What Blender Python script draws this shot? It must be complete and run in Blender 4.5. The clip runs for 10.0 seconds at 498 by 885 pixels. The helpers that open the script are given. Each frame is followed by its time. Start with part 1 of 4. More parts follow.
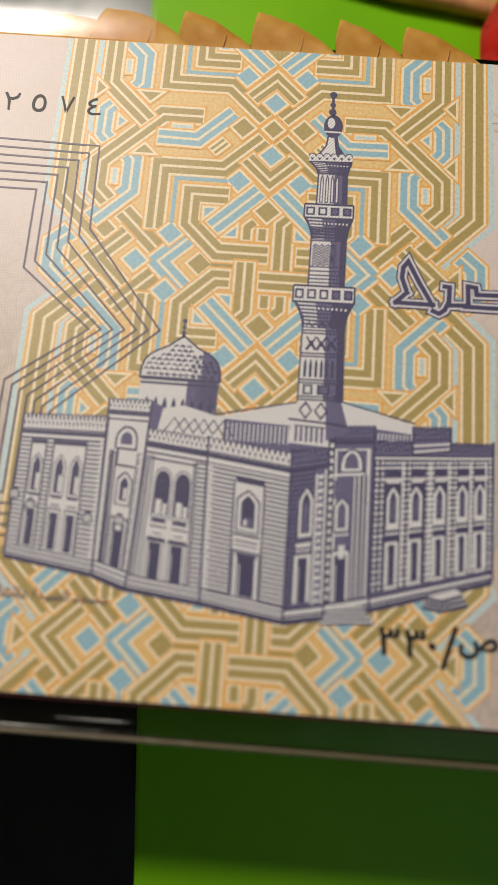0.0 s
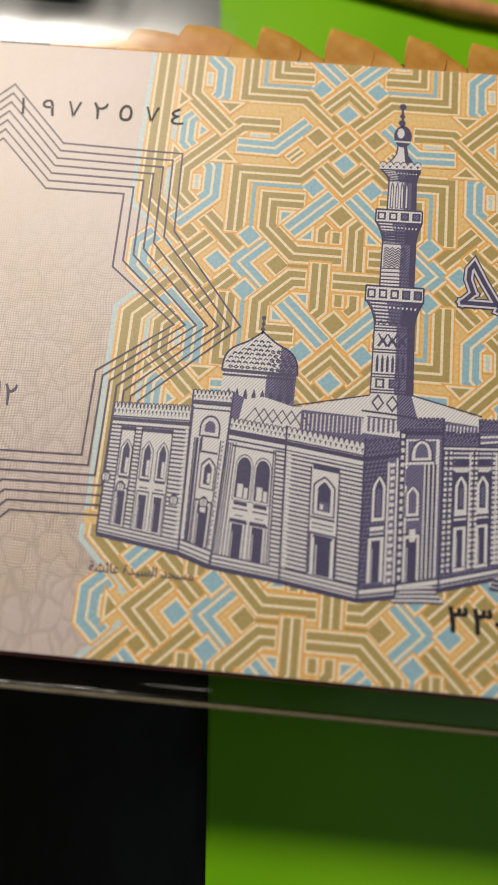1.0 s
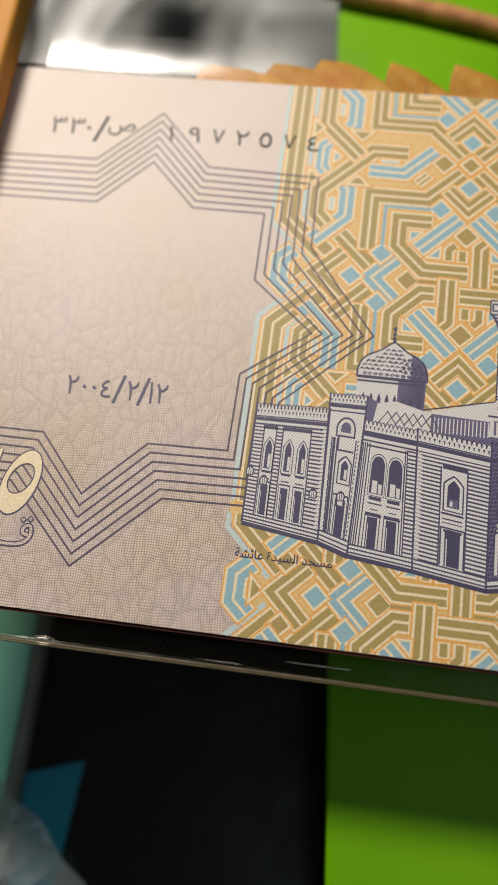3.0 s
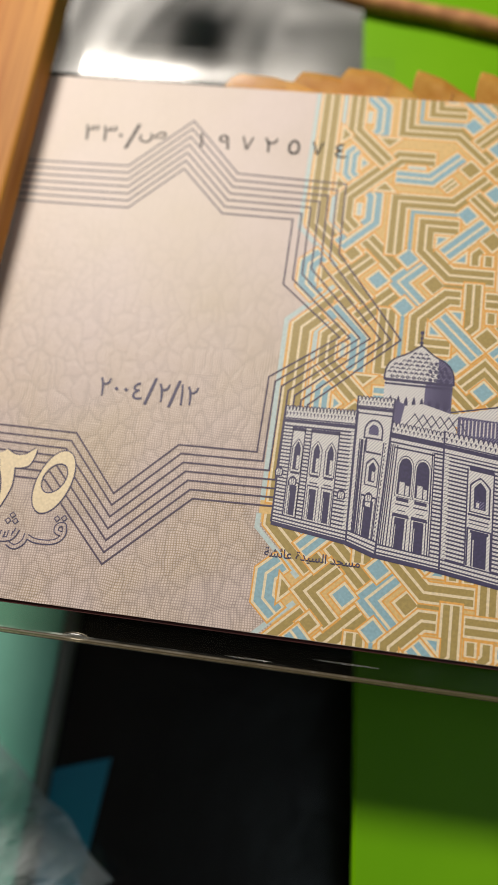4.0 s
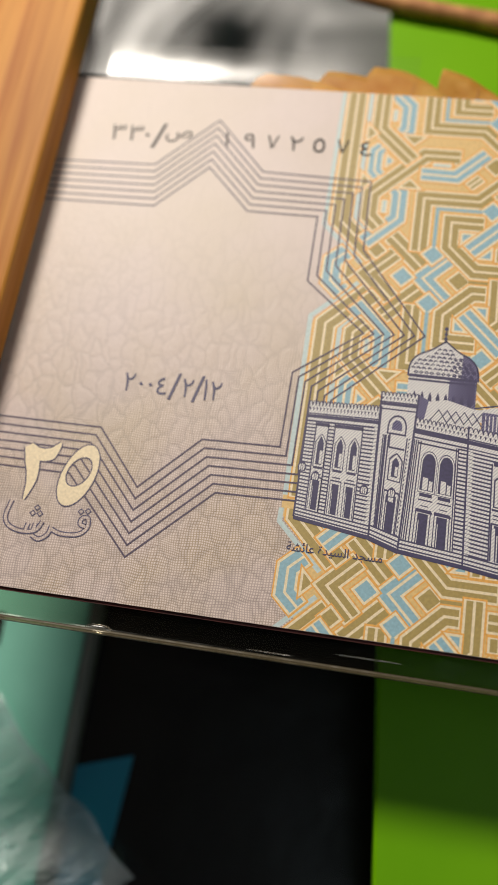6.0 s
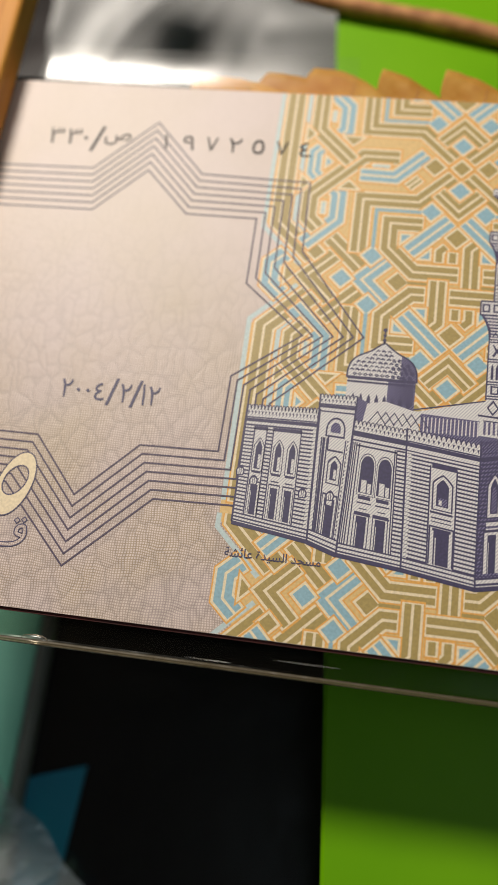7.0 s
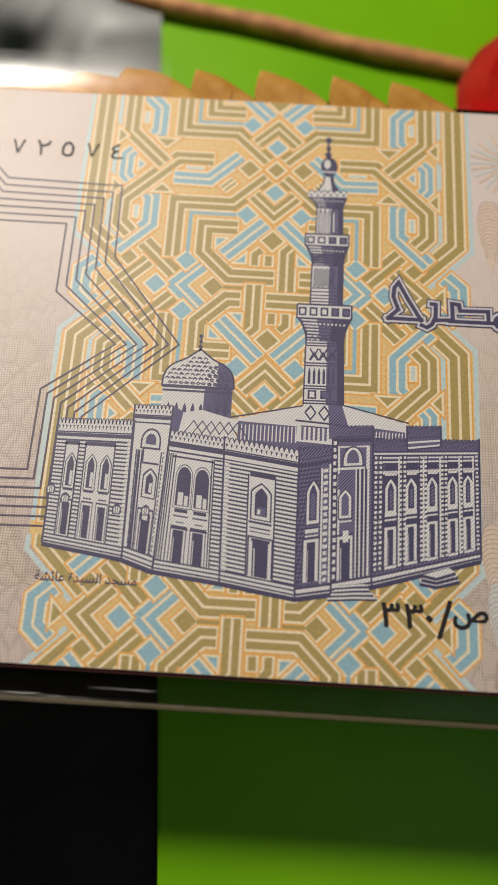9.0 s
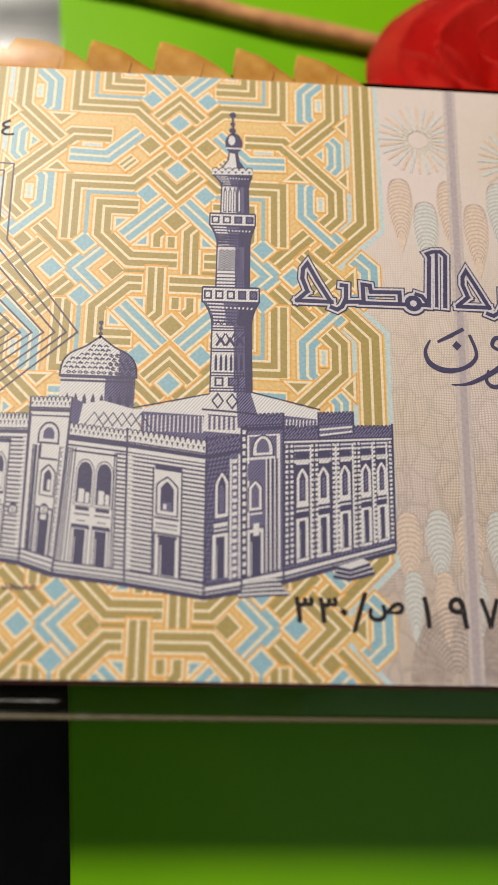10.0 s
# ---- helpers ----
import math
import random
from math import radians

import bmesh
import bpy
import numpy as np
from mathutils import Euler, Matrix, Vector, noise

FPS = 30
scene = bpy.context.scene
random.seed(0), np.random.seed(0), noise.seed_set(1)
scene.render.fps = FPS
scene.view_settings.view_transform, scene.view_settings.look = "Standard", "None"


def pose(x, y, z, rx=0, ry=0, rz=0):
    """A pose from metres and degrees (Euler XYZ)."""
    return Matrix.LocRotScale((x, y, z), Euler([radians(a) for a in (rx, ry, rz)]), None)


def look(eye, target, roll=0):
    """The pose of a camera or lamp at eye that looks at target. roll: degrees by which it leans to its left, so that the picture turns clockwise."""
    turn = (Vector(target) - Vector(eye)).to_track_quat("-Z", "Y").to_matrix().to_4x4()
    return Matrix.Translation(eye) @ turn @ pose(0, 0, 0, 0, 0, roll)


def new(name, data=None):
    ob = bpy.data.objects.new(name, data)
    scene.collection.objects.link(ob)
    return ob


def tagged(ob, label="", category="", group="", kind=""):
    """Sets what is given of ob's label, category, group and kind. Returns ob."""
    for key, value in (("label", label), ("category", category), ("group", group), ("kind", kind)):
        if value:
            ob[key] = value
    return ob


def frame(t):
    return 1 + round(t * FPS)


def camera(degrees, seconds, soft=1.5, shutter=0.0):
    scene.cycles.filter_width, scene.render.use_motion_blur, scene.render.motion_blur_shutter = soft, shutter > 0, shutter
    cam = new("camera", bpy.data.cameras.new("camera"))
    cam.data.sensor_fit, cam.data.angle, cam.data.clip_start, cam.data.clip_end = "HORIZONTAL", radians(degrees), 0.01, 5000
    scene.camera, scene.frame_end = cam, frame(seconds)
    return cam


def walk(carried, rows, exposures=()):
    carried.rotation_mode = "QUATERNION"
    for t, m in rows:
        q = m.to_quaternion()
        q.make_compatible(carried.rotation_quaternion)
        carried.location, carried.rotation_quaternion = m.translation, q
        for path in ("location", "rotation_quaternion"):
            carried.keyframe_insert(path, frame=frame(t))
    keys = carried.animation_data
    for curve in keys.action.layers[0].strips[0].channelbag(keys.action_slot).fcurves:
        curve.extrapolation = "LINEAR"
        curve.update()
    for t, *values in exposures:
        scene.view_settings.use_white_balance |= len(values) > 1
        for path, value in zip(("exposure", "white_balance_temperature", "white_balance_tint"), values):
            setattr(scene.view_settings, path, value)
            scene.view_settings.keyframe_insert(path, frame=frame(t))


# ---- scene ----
# Lengths of the small things are written in millimetres: MM turns them into metres.
MM = 0.001
NOTE_Z = 0.0600          # height of the banknote's face above the table
LIME_Z = 0.0400          # top of the lime box

cam = camera(31.85, 10.0, 1.2)
cam.data.dof.use_dof = True
cam.data.dof.focus_distance = 0.0945
cam.data.dof.aperture_fstop = 20.5
# seconds, eye in mm over the note's lower edge, turn in degrees
PATH = [
    (0.0, 1.63, 1.21, 80.67, 16.23, -0.06, 4.28),
    (0.5, -0.75, -0.39, 82.86, 16.38, 0.25, 4.74),
    (1.0, -3.85, -2.58, 85.5, 16.71, 0.95, 5.39),
    (1.5, -6.21, -3.98, 87.52, 17.03, 1.75, 6.04),
    (2.0, -8.83, -5.84, 89.4, 17.6, 2.39, 6.67),
    (2.5, -11.56, -7.65, 91.0, 18.17, 2.82, 7.27),
    (4.0, -14.46, -9.74, 93.69, 18.83, 4.09, 8.19),
    (4.5, -15.56, -10.41, 94.87, 18.93, 4.66, 8.64),
    (5.0, -16.59, -11.35, 95.23, 19.22, 5.44, 9.2),
    (5.2, -16.85, -11.56, 95.28, 19.28, 5.62, 9.32),
    (6.3, -12.25, -11.25, 92.5, 19.7, 5.64, 8.88),
    (6.5, -11.37, -10.98, 92.24, 19.7, 5.45, 8.63),
    (7.0, -8.87, -10.2, 91.94, 19.69, 4.94, 7.92),
    (7.5, -6.7, -9.67, 91.33, 19.79, 3.84, 7.06),
    (8.0, -4.3, -9.21, 90.38, 20.12, 2.53, 6.0),
    (8.5, -2.08, -8.47, 89.49, 20.21, 1.11, 4.79),
    (9.0, -0.26, -7.76, 88.11, 20.08, -0.55, 3.34),
    (9.5, 1.56, -6.34, 86.32, 19.58, -2.37, 1.8),
    (10.0, 2.91, -5.76, 84.29, 19.27, -3.97, 0.52),
]
walk(cam, [(t, pose(x * MM, y * MM, NOTE_Z + z * MM, rx, ry, rz)) for t, x, y, z, rx, ry, rz in PATH], [(0.0, -0.08), (5.0, -0.05), (9.0, -0.08), (10.0, 0.20)])

# ---- light ----
world = bpy.data.worlds.new("world")
scene.world = world
world.use_nodes = True
world.node_tree.nodes["Background"].inputs[0].default_value = (0.9, 0.85, 0.8, 1)
world.node_tree.nodes["Background"].inputs[1].default_value = 0.02


def area_lamp(name, eye, target, size, watts, colour):
    lamp = bpy.data.lights.new(name, "AREA")
    lamp.shape, lamp.size, lamp.energy, lamp.color = "DISK", size, watts, colour
    ob = new(name, lamp)
    ob.matrix_world = look(eye, target)
    return ob


# the two bulbs of a desk lamp behind the note
BULB = (1.0, 0.915, 0.81)
area_lamp("desk_lamp_bulb", (-0.187, 0.260, 0.354), (0, 0.03, 0.06), 0.064, 0.87, BULB)
area_lamp("desk_lamp_bulb", (-0.138, 0.268, 0.358), (0, 0.03, 0.06), 0.064, 0.87, BULB)
# unseen cool fill lamp high overhead, added to brighten the shaded parts
area_lamp("cool_fill_light", (0.6, -0.15, 2.3), (0, 0.1, 0), 1.8, 6.3, (0.74, 0.93, 1.0))


# ---- materials ----
def srgb(r, g, b):
    return tuple((v / 255 / 12.92 if v < 10 else ((v / 255 + 0.055) / 1.055) ** 2.4) for v in (r, g, b)) + (1,)


def nodes(name):
    m = bpy.data.materials.new(name)
    m.use_nodes = True
    return m, m.node_tree.nodes, m.node_tree.links, m.node_tree.nodes["Principled BSDF"]


def mapped(n, l, scale):
    """Object coordinates, times scale."""
    co, mp = n.new("ShaderNodeTexCoord"), n.new("ShaderNodeMapping")
    mp.inputs["Scale"].default_value = scale if isinstance(scale, tuple) else (scale,) * 3
    l.new(co.outputs["Object"], mp.inputs["Vector"])
    return mp.outputs["Vector"]


def noise_mix(n, l, vec, scale, a, b, lo=0.35, hi=0.65, detail=4):
    t, r = n.new("ShaderNodeTexNoise"), n.new("ShaderNodeValToRGB")
    t.inputs["Scale"].default_value, t.inputs["Detail"].default_value = scale, detail
    l.new(vec, t.inputs["Vector"])
    r.color_ramp.elements[0].position, r.color_ramp.elements[1].position = lo, hi
    r.color_ramp.elements[0].color, r.color_ramp.elements[1].color = a, b
    l.new(t.outputs["Fac"], r.inputs["Fac"])
    return r.outputs["Color"], t.outputs["Fac"]


def bumped(n, l, p, height, strength, dist):
    b = n.new("ShaderNodeBump")
    b.inputs["Strength"].default_value, b.inputs["Distance"].default_value = strength, dist
    l.new(height, b.inputs["Height"])
    l.new(b.outputs["Normal"], p.inputs["Normal"])


def plain(name, a, b, scale, rough=0.5, bump=0.0, dist=0.0001, stretch=(1, 1, 1), spec=0.5, thin=0.0):
    """Two tones of one surface mixed by noise, with a light relief; scale per metre."""
    m, n, l, p = nodes(name)
    v = mapped(n, l, tuple(stretch))
    c, f = noise_mix(n, l, v, scale, a, b)
    l.new(c, p.inputs["Base Color"])
    p.inputs["Roughness"].default_value = rough
    p.inputs["Specular IOR Level"].default_value = spec
    if thin:
        tl, mx = n.new("ShaderNodeBsdfTranslucent"), n.new("ShaderNodeMixShader")
        mx.inputs[0].default_value = thin
        l.new(c, tl.inputs["Color"])
        l.new(p.outputs[0], mx.inputs[1])
        l.new(tl.outputs[0], mx.inputs[2])
        l.new(mx.outputs[0], n["Material Output"].inputs["Surface"])
    if bump:
        bumped(n, l, p, f, bump, dist)
    return m


def ink(name, r, g, b, spread=0.12, spec=0.7):
    """Printing ink on paper: slightly uneven, with the paper's fibre showing in the relief."""
    m, n, l, p = nodes(name)
    base = srgb(r, g, b)
    v = mapped(n, l, 1000.0)
    dark = tuple(x * (1 - spread) for x in base[:3]) + (1,)
    lite = tuple(min(1, x * (1 + spread)) for x in base[:3]) + (1,)
    c, f = noise_mix(n, l, v, 3.0, dark, lite, 0.3, 0.7, 6)
    l.new(c, p.inputs["Base Color"])
    p.inputs["Roughness"].default_value = 0.5
    p.inputs["Specular IOR Level"].default_value = spec
    bumped(n, l, p, f, 0.25, 0.00002)
    return m


def striped(name, a, b, angle, period, low, high):
    """Engraver's hatching: fine parallel lines of the colour a on b, a given angle and spacing in mm."""
    m, n, l, p = nodes(name)
    mp = n.new("ShaderNodeMapping")
    mp.inputs["Rotation"].default_value = (0, 0, radians(angle))
    l.new(mapped(n, l, 1000.0), mp.inputs["Vector"])
    w, r = n.new("ShaderNodeTexWave"), n.new("ShaderNodeValToRGB")
    w.inputs["Scale"].default_value = 0.314 / period
    w.inputs["Distortion"].default_value, w.inputs["Detail Scale"].default_value = 0.6, 1.5
    l.new(mp.outputs["Vector"], w.inputs["Vector"])
    r.color_ramp.elements[0].position, r.color_ramp.elements[1].position = low, high
    r.color_ramp.elements[0].color, r.color_ramp.elements[1].color = srgb(*a), srgb(*b)
    l.new(w.outputs["Fac"], r.inputs["Fac"])
    l.new(r.outputs["Color"], p.inputs["Base Color"])
    p.inputs["Roughness"].default_value, p.inputs["Specular IOR Level"].default_value = 0.55, 0.25
    return m


def note_paper():
    """Banknote paper with a fine wavy net of beige and lilac lines and mottled tints."""
    m, n, l, p = nodes("banknote_paper")
    v = mapped(n, l, 1000.0)
    tint, _ = noise_mix(n, l, v, 0.055, srgb(224, 208, 194), srgb(231, 214, 208), 0.35, 0.65, 2)
    net = []
    for direction in ("X", "Y"):
        w = n.new("ShaderNodeTexWave")
        w.bands_direction = direction
        w.inputs["Scale"].default_value = 1.12
        w.inputs["Distortion"].default_value, w.inputs["Detail"].default_value = 11.0, 2.0
        w.inputs["Detail Scale"].default_value = 0.22
        l.new(v, w.inputs["Vector"])
        r = n.new("ShaderNodeMapRange")
        r.inputs["From Min"].default_value, r.inputs["From Max"].default_value = 0.05, 0.55
        l.new(w.outputs["Fac"], r.inputs["Value"])
        net.append(r.outputs["Result"])
    mul = n.new("ShaderNodeMath")
    mul.operation = "MULTIPLY"
    l.new(net[0], mul.inputs[0])
    l.new(net[1], mul.inputs[1])
    line, _ = noise_mix(n, l, v, 0.09, srgb(182, 159, 136), srgb(188, 167, 162), 0.4, 0.6, 2)
    mix = n.new("ShaderNodeMix")
    mix.data_type = "RGBA"
    l.new(mul.outputs[0], mix.inputs["Factor"])
    l.new(line, mix.inputs["A"])
    l.new(tint, mix.inputs["B"])
    # the net fades towards the upper field
    sep, fade = n.new("ShaderNodeSeparateXYZ"), n.new("ShaderNodeMapRange")
    l.new(v, sep.inputs[0])
    l.new(sep.outputs["Y"], fade.inputs["Value"])
    fade.inputs["From Min"].default_value, fade.inputs["From Max"].default_value = 14, 50
    fade.inputs["To Min"].default_value, fade.inputs["To Max"].default_value = 0.0, 0.8
    out = n.new("ShaderNodeMix")
    out.data_type = "RGBA"
    l.new(fade.outputs["Result"], out.inputs["Factor"])
    l.new(mix.outputs["Result"], out.inputs["A"])
    l.new(tint, out.inputs["B"])
    # scale-like ripples in the net
    wob, vor, edge, scaled = n.new("ShaderNodeTexNoise"), n.new("ShaderNodeTexVoronoi"), n.new("ShaderNodeMapRange"), n.new("ShaderNodeMix")
    wob.inputs["Scale"].default_value = 0.35
    l.new(v, wob.inputs["Vector"])
    add = n.new("ShaderNodeVectorMath")
    add.operation = "MULTIPLY_ADD"
    add.inputs[1].default_value = (2.2, 2.2, 0)
    l.new(wob.outputs["Color"], add.inputs[0])
    l.new(v, add.inputs[2])
    vor.feature = "DISTANCE_TO_EDGE"
    vor.inputs["Scale"].default_value = 0.42
    tall = n.new("ShaderNodeVectorMath")
    tall.operation = "MULTIPLY"
    tall.inputs[1].default_value = (1.45, 0.8, 1)
    l.new(add.outputs[0], tall.inputs[0])
    l.new(tall.outputs[0], vor.inputs["Vector"])
    l.new(vor.outputs["Distance"], edge.inputs["Value"])
    edge.inputs["From Min"].default_value, edge.inputs["From Max"].default_value = 0.0, 0.10
    edge.inputs["To Min"].default_value, edge.inputs["To Max"].default_value = 0.80, 1.0
    less = n.new("ShaderNodeMath")
    less.operation = "SUBTRACT"
    less.inputs[0].default_value = 0.9
    l.new(fade.outputs["Result"], less.inputs[1])
    scaled.data_type, scaled.blend_type = "RGBA", "MULTIPLY"
    l.new(less.outputs[0], scaled.inputs["Factor"])
    l.new(out.outputs["Result"], scaled.inputs["A"])
    l.new(edge.outputs["Result"], scaled.inputs["B"])
    l.new(scaled.outputs["Result"], p.inputs["Base Color"])
    p.inputs["Roughness"].default_value, p.inputs["Specular IOR Level"].default_value = 0.5, 0.5
    fib = n.new("ShaderNodeTexNoise")
    fib.inputs["Scale"].default_value, fib.inputs["Detail"].default_value = 1.2, 6
    l.new(v, fib.inputs["Vector"])
    scales, both = n.new("ShaderNodeMapRange"), n.new("ShaderNodeMath")
    scales.inputs["From Min"].default_value, scales.inputs["From Max"].default_value = 0.0, 0.3
    l.new(vor.outputs["Distance"], scales.inputs["Value"])
    both.operation = "MULTIPLY_ADD"
    l.new(less.outputs[0], both.inputs[1])
    l.new(scales.outputs["Result"], both.inputs[0])
    l.new(fib.outputs["Fac"], both.inputs[2])
    bumped(n, l, p, both.outputs[0], 0.42, 0.00007)
    return m


def clear_plastic(name, tint, rough, gloss, bump=0.12, scale=90, milk=0.0, tone=(0.8, 0.86, 0.86, 1), ior=1.5):
    """Clear sheet: passes light straight on, with a Fresnel gloss."""
    m, n, l, p = nodes(name)
    n.remove(p)
    tr, gl, mx, fr = (n.new(k) for k in ("ShaderNodeBsdfTransparent", "ShaderNodeBsdfGlossy", "ShaderNodeMixShader", "ShaderNodeFresnel"))
    tr.inputs["Color"].default_value = tint
    gl.inputs["Roughness"].default_value = rough
    gl.inputs["Color"].default_value = (gloss, gloss, gloss, 1)
    fr.inputs["IOR"].default_value = ior
    l.new(fr.outputs[0], mx.inputs[0])
    if milk:
        df, my = n.new("ShaderNodeBsdfDiffuse"), n.new("ShaderNodeMixShader")
        my.inputs[0].default_value = milk
        df.inputs["Color"].default_value = tone
        l.new(tr.outputs[0], my.inputs[1])
        l.new(df.outputs[0], my.inputs[2])
        l.new(my.outputs[0], mx.inputs[1])
    else:
        l.new(tr.outputs[0], mx.inputs[1])
    l.new(gl.outputs[0], mx.inputs[2])
    l.new(mx.outputs[0], n["Material Output"].inputs["Surface"])
    no, bp = n.new("ShaderNodeTexNoise"), n.new("ShaderNodeBump")
    no.inputs["Scale"].default_value = scale
    bp.inputs["Strength"].default_value, bp.inputs["Distance"].default_value = bump, 0.001
    l.new(mapped(n, l, 1.0), no.inputs["Vector"])
    l.new(no.outputs["Fac"], bp.inputs["Height"])
    l.new(bp.outputs["Normal"], gl.inputs["Normal"])
    return m


def wood(name, a, b):
    m, n, l, p = nodes(name)
    v = mapped(n, l, (900.0, 38.0, 900.0))
    c, f = noise_mix(n, l, v, 0.55, a, b, 0.3, 0.72, 8)
    v2 = mapped(n, l, (60.0, 8.0, 60.0))
    c2, _ = noise_mix(n, l, v2, 1.0, (0.72, 0.72, 0.72, 1), (1.1, 1.1, 1.1, 1), 0.3, 0.7, 3)
    mx = n.new("ShaderNodeMix")
    mx.data_type, mx.blend_type = "RGBA", "MULTIPLY"
    mx.inputs["Factor"].default_value = 1.0
    l.new(c, mx.inputs["A"])
    l.new(c2, mx.inputs["B"])
    l.new(mx.outputs["Result"], p.inputs["Base Color"])
    p.inputs["Roughness"].default_value, p.inputs["Specular IOR Level"].default_value = 0.5, 0.2
    bumped(n, l, p, f, 0.3, 0.0002)
    return m


INKS = {
    "paper": note_paper(),
    "gold": ink("gold_ink", 230, 192, 126),
    "orange": ink("orange_ink", 236, 172, 82),
    "cream": ink("cream_ink", 242, 222, 186),
    "olive": ink("olive_ink", 174, 150, 86),
    "blue": ink("blue_ink", 146, 184, 198),
    "palebl": ink("pale_blue_ink", 196, 212, 212),
    "indigo": ink("indigo_ink", 68, 62, 96, 0.2, 0.6),
    "violet": ink("violet_ink", 82, 68, 90, 0.15, 0.6),
    "stone": striped("engraved_stone", (182, 176, 190), (234, 230, 226), 40, 0.27, 0.0, 0.4),
    "shade": striped("engraved_shade", (70, 64, 102), (142, 136, 164), 40, 0.24, 0.25, 0.85),
    "black": ink("black_ink", 40, 34, 36, 0.25, 0.3),
    "peach": ink("peach_ink", 224, 200, 180),
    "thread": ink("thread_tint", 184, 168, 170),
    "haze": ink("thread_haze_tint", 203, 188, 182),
    "lilac": ink("lilac_tint_ink", 210, 203, 208),
    "arc": ink("grey_arc_ink", 162, 144, 140),
    "mist": ink("misty_blue_ink", 210, 211, 206),
    "rose": ink("rose_tint_ink", 186, 164, 156),
}
M_HOLDER = clear_plastic("clear_holder_plastic", (0.90, 0.90, 0.84, 1), 0.2, 0.14, 0.35, 160, 0.004, (0.30, 0.25, 0.17, 1))
M_EDGE = clear_plastic("clear_seam_plastic", (0.72, 0.66, 0.52, 1), 0.42, 0.25, 0.5, 300, 0.30, (0.27, 0.22, 0.14, 1))
M_LIP = clear_plastic("clear_lip_plastic", (0.97, 0.97, 0.96, 1), 0.2, 1.0, 0.1)
M_LIME = plain("lime_plastic", srgb(108, 170, 4), srgb(120, 180, 8), 30, 0.42, 0.05, 0.0003, spec=0.15)
M_BLACK = plain("black_gloss_plastic", (0.012, 0.009, 0.009, 1), (0.018, 0.012, 0.011, 1), 45, 0.26, 0.12, 0.004)
M_WOOD = wood("oiled_wood", srgb(194, 114, 36), srgb(244, 172, 80))
M_TABLE = wood("table_wood", srgb(70, 40, 22), srgb(104, 64, 36))
M_TEAL = plain("teal_card", srgb(128, 198, 176), srgb(140, 210, 188), 60, 0.5, 0.05, 0.0003)
M_BLUE = plain("dark_blue_card", srgb(24, 122, 152), srgb(30, 134, 164), 60, 0.5)
M_MAROON = plain("maroon_card", srgb(70, 18, 14), srgb(96, 26, 18), 200, 0.6)
M_GREY = plain("grey_card", srgb(120, 116, 112), srgb(134, 130, 124), 90, 0.7)
M_ROSE = plain("red_petal", srgb(240, 58, 52), srgb(252, 98, 80), 90, 0.5, 0.2, 0.0005, thin=0.5)
M_STEM = plain("brown_stem", srgb(170, 112, 64), srgb(212, 150, 92), 300, 0.6, 0.3, 0.0004)
M_LEAF = plain("dry_leaf", srgb(214, 150, 50), srgb(246, 202, 106), 160, 0.6, 0.2, 0.0003, thin=0.45)
M_CRUMPLE = clear_plastic("crumpled_film", (0.72, 0.78, 0.82, 1), 0.17, 1.0, 0.5, 300, 0.42, (0.68, 0.72, 0.75, 1), 1.7)
M_WRAP = clear_plastic("milky_wrap", (0.9, 0.92, 0.92, 1), 0.42, 1.0, 0.1, 40, 0.08, ior=2.3)
M_WALL = plain("wall_paint", srgb(205, 198, 188), srgb(214, 208, 198), 3, 0.8)
M_WHITE = plain("white_paper", srgb(226, 228, 230), srgb(236, 238, 240), 40, 0.8)


# ---- building helpers ----
def mesh_object(name, bm, material, parent=None):
    me = bpy.data.meshes.new(name)
    bm.to_mesh(me)
    bm.free()
    me.materials.append(material)
    ob = new(name, me)
    if parent is not None:
        ob.parent = parent
    return ob


def part(name, bm, material, parent, label=""):
    ob = mesh_object(name, bm, material, parent)
    return tagged(ob, label)


def thing(name, label, category, group="", kind=""):
    return tagged(new(name), label, category, group, kind)


def box(x0, x1, y0, y1, z0, z1, bevel=0.0, segments=2):
    bm = bmesh.new()
    bmesh.ops.create_cube(bm, size=1, matrix=Matrix.LocRotScale(((x0 + x1) / 2, (y0 + y1) / 2, (z0 + z1) / 2), None, (x1 - x0, y1 - y0, z1 - z0)))
    if bevel:
        bmesh.ops.bevel(bm, geom=bm.edges[:], offset=bevel, segments=segments, profile=0.5, affect="EDGES")
    return bm


def smooth(ob):
    for f in ob.data.polygons:
        f.use_smooth = True
    return ob


# ---- room and table ----
tagged(mesh_object("floor", box(-1.8, 1.8, -1.6, 2.0, -0.79, -0.75), M_TABLE), "brown wooden floor of the room", "floor", kind="structure")
tagged(mesh_object("ceiling", box(-1.8, 1.8, -1.6, 2.0, 2.4, 2.45), M_WALL), "pale painted ceiling of the room", "ceiling", kind="structure")
for nm, b in (("wall_north", (-1.8, 1.8, 2.0, 2.1)), ("wall_south", (-1.8, 1.8, -1.7, -1.6)), ("wall_west", (-1.9, -1.8, -1.6, 2.0)), ("wall_east", (1.8, 1.9, -1.6, 2.0))):
    tagged(mesh_object(nm, box(*b, -0.75, 2.4), M_WALL), "pale painted plain wall of the room", "wall", kind="structure")
table = thing("table", "dark brown wooden table under the things", "table")
part("tabletop", box(-0.6, 0.6, -0.45, 0.65, -0.03, 0.0, 0.003), M_TABLE, table)
for x in (-0.55, 0.55):
    for y in (-0.4, 0.6):
        part("leg", box(x - 0.025, x + 0.025, y - 0.025, y + 0.025, -0.75, -0.03), M_TABLE, table)

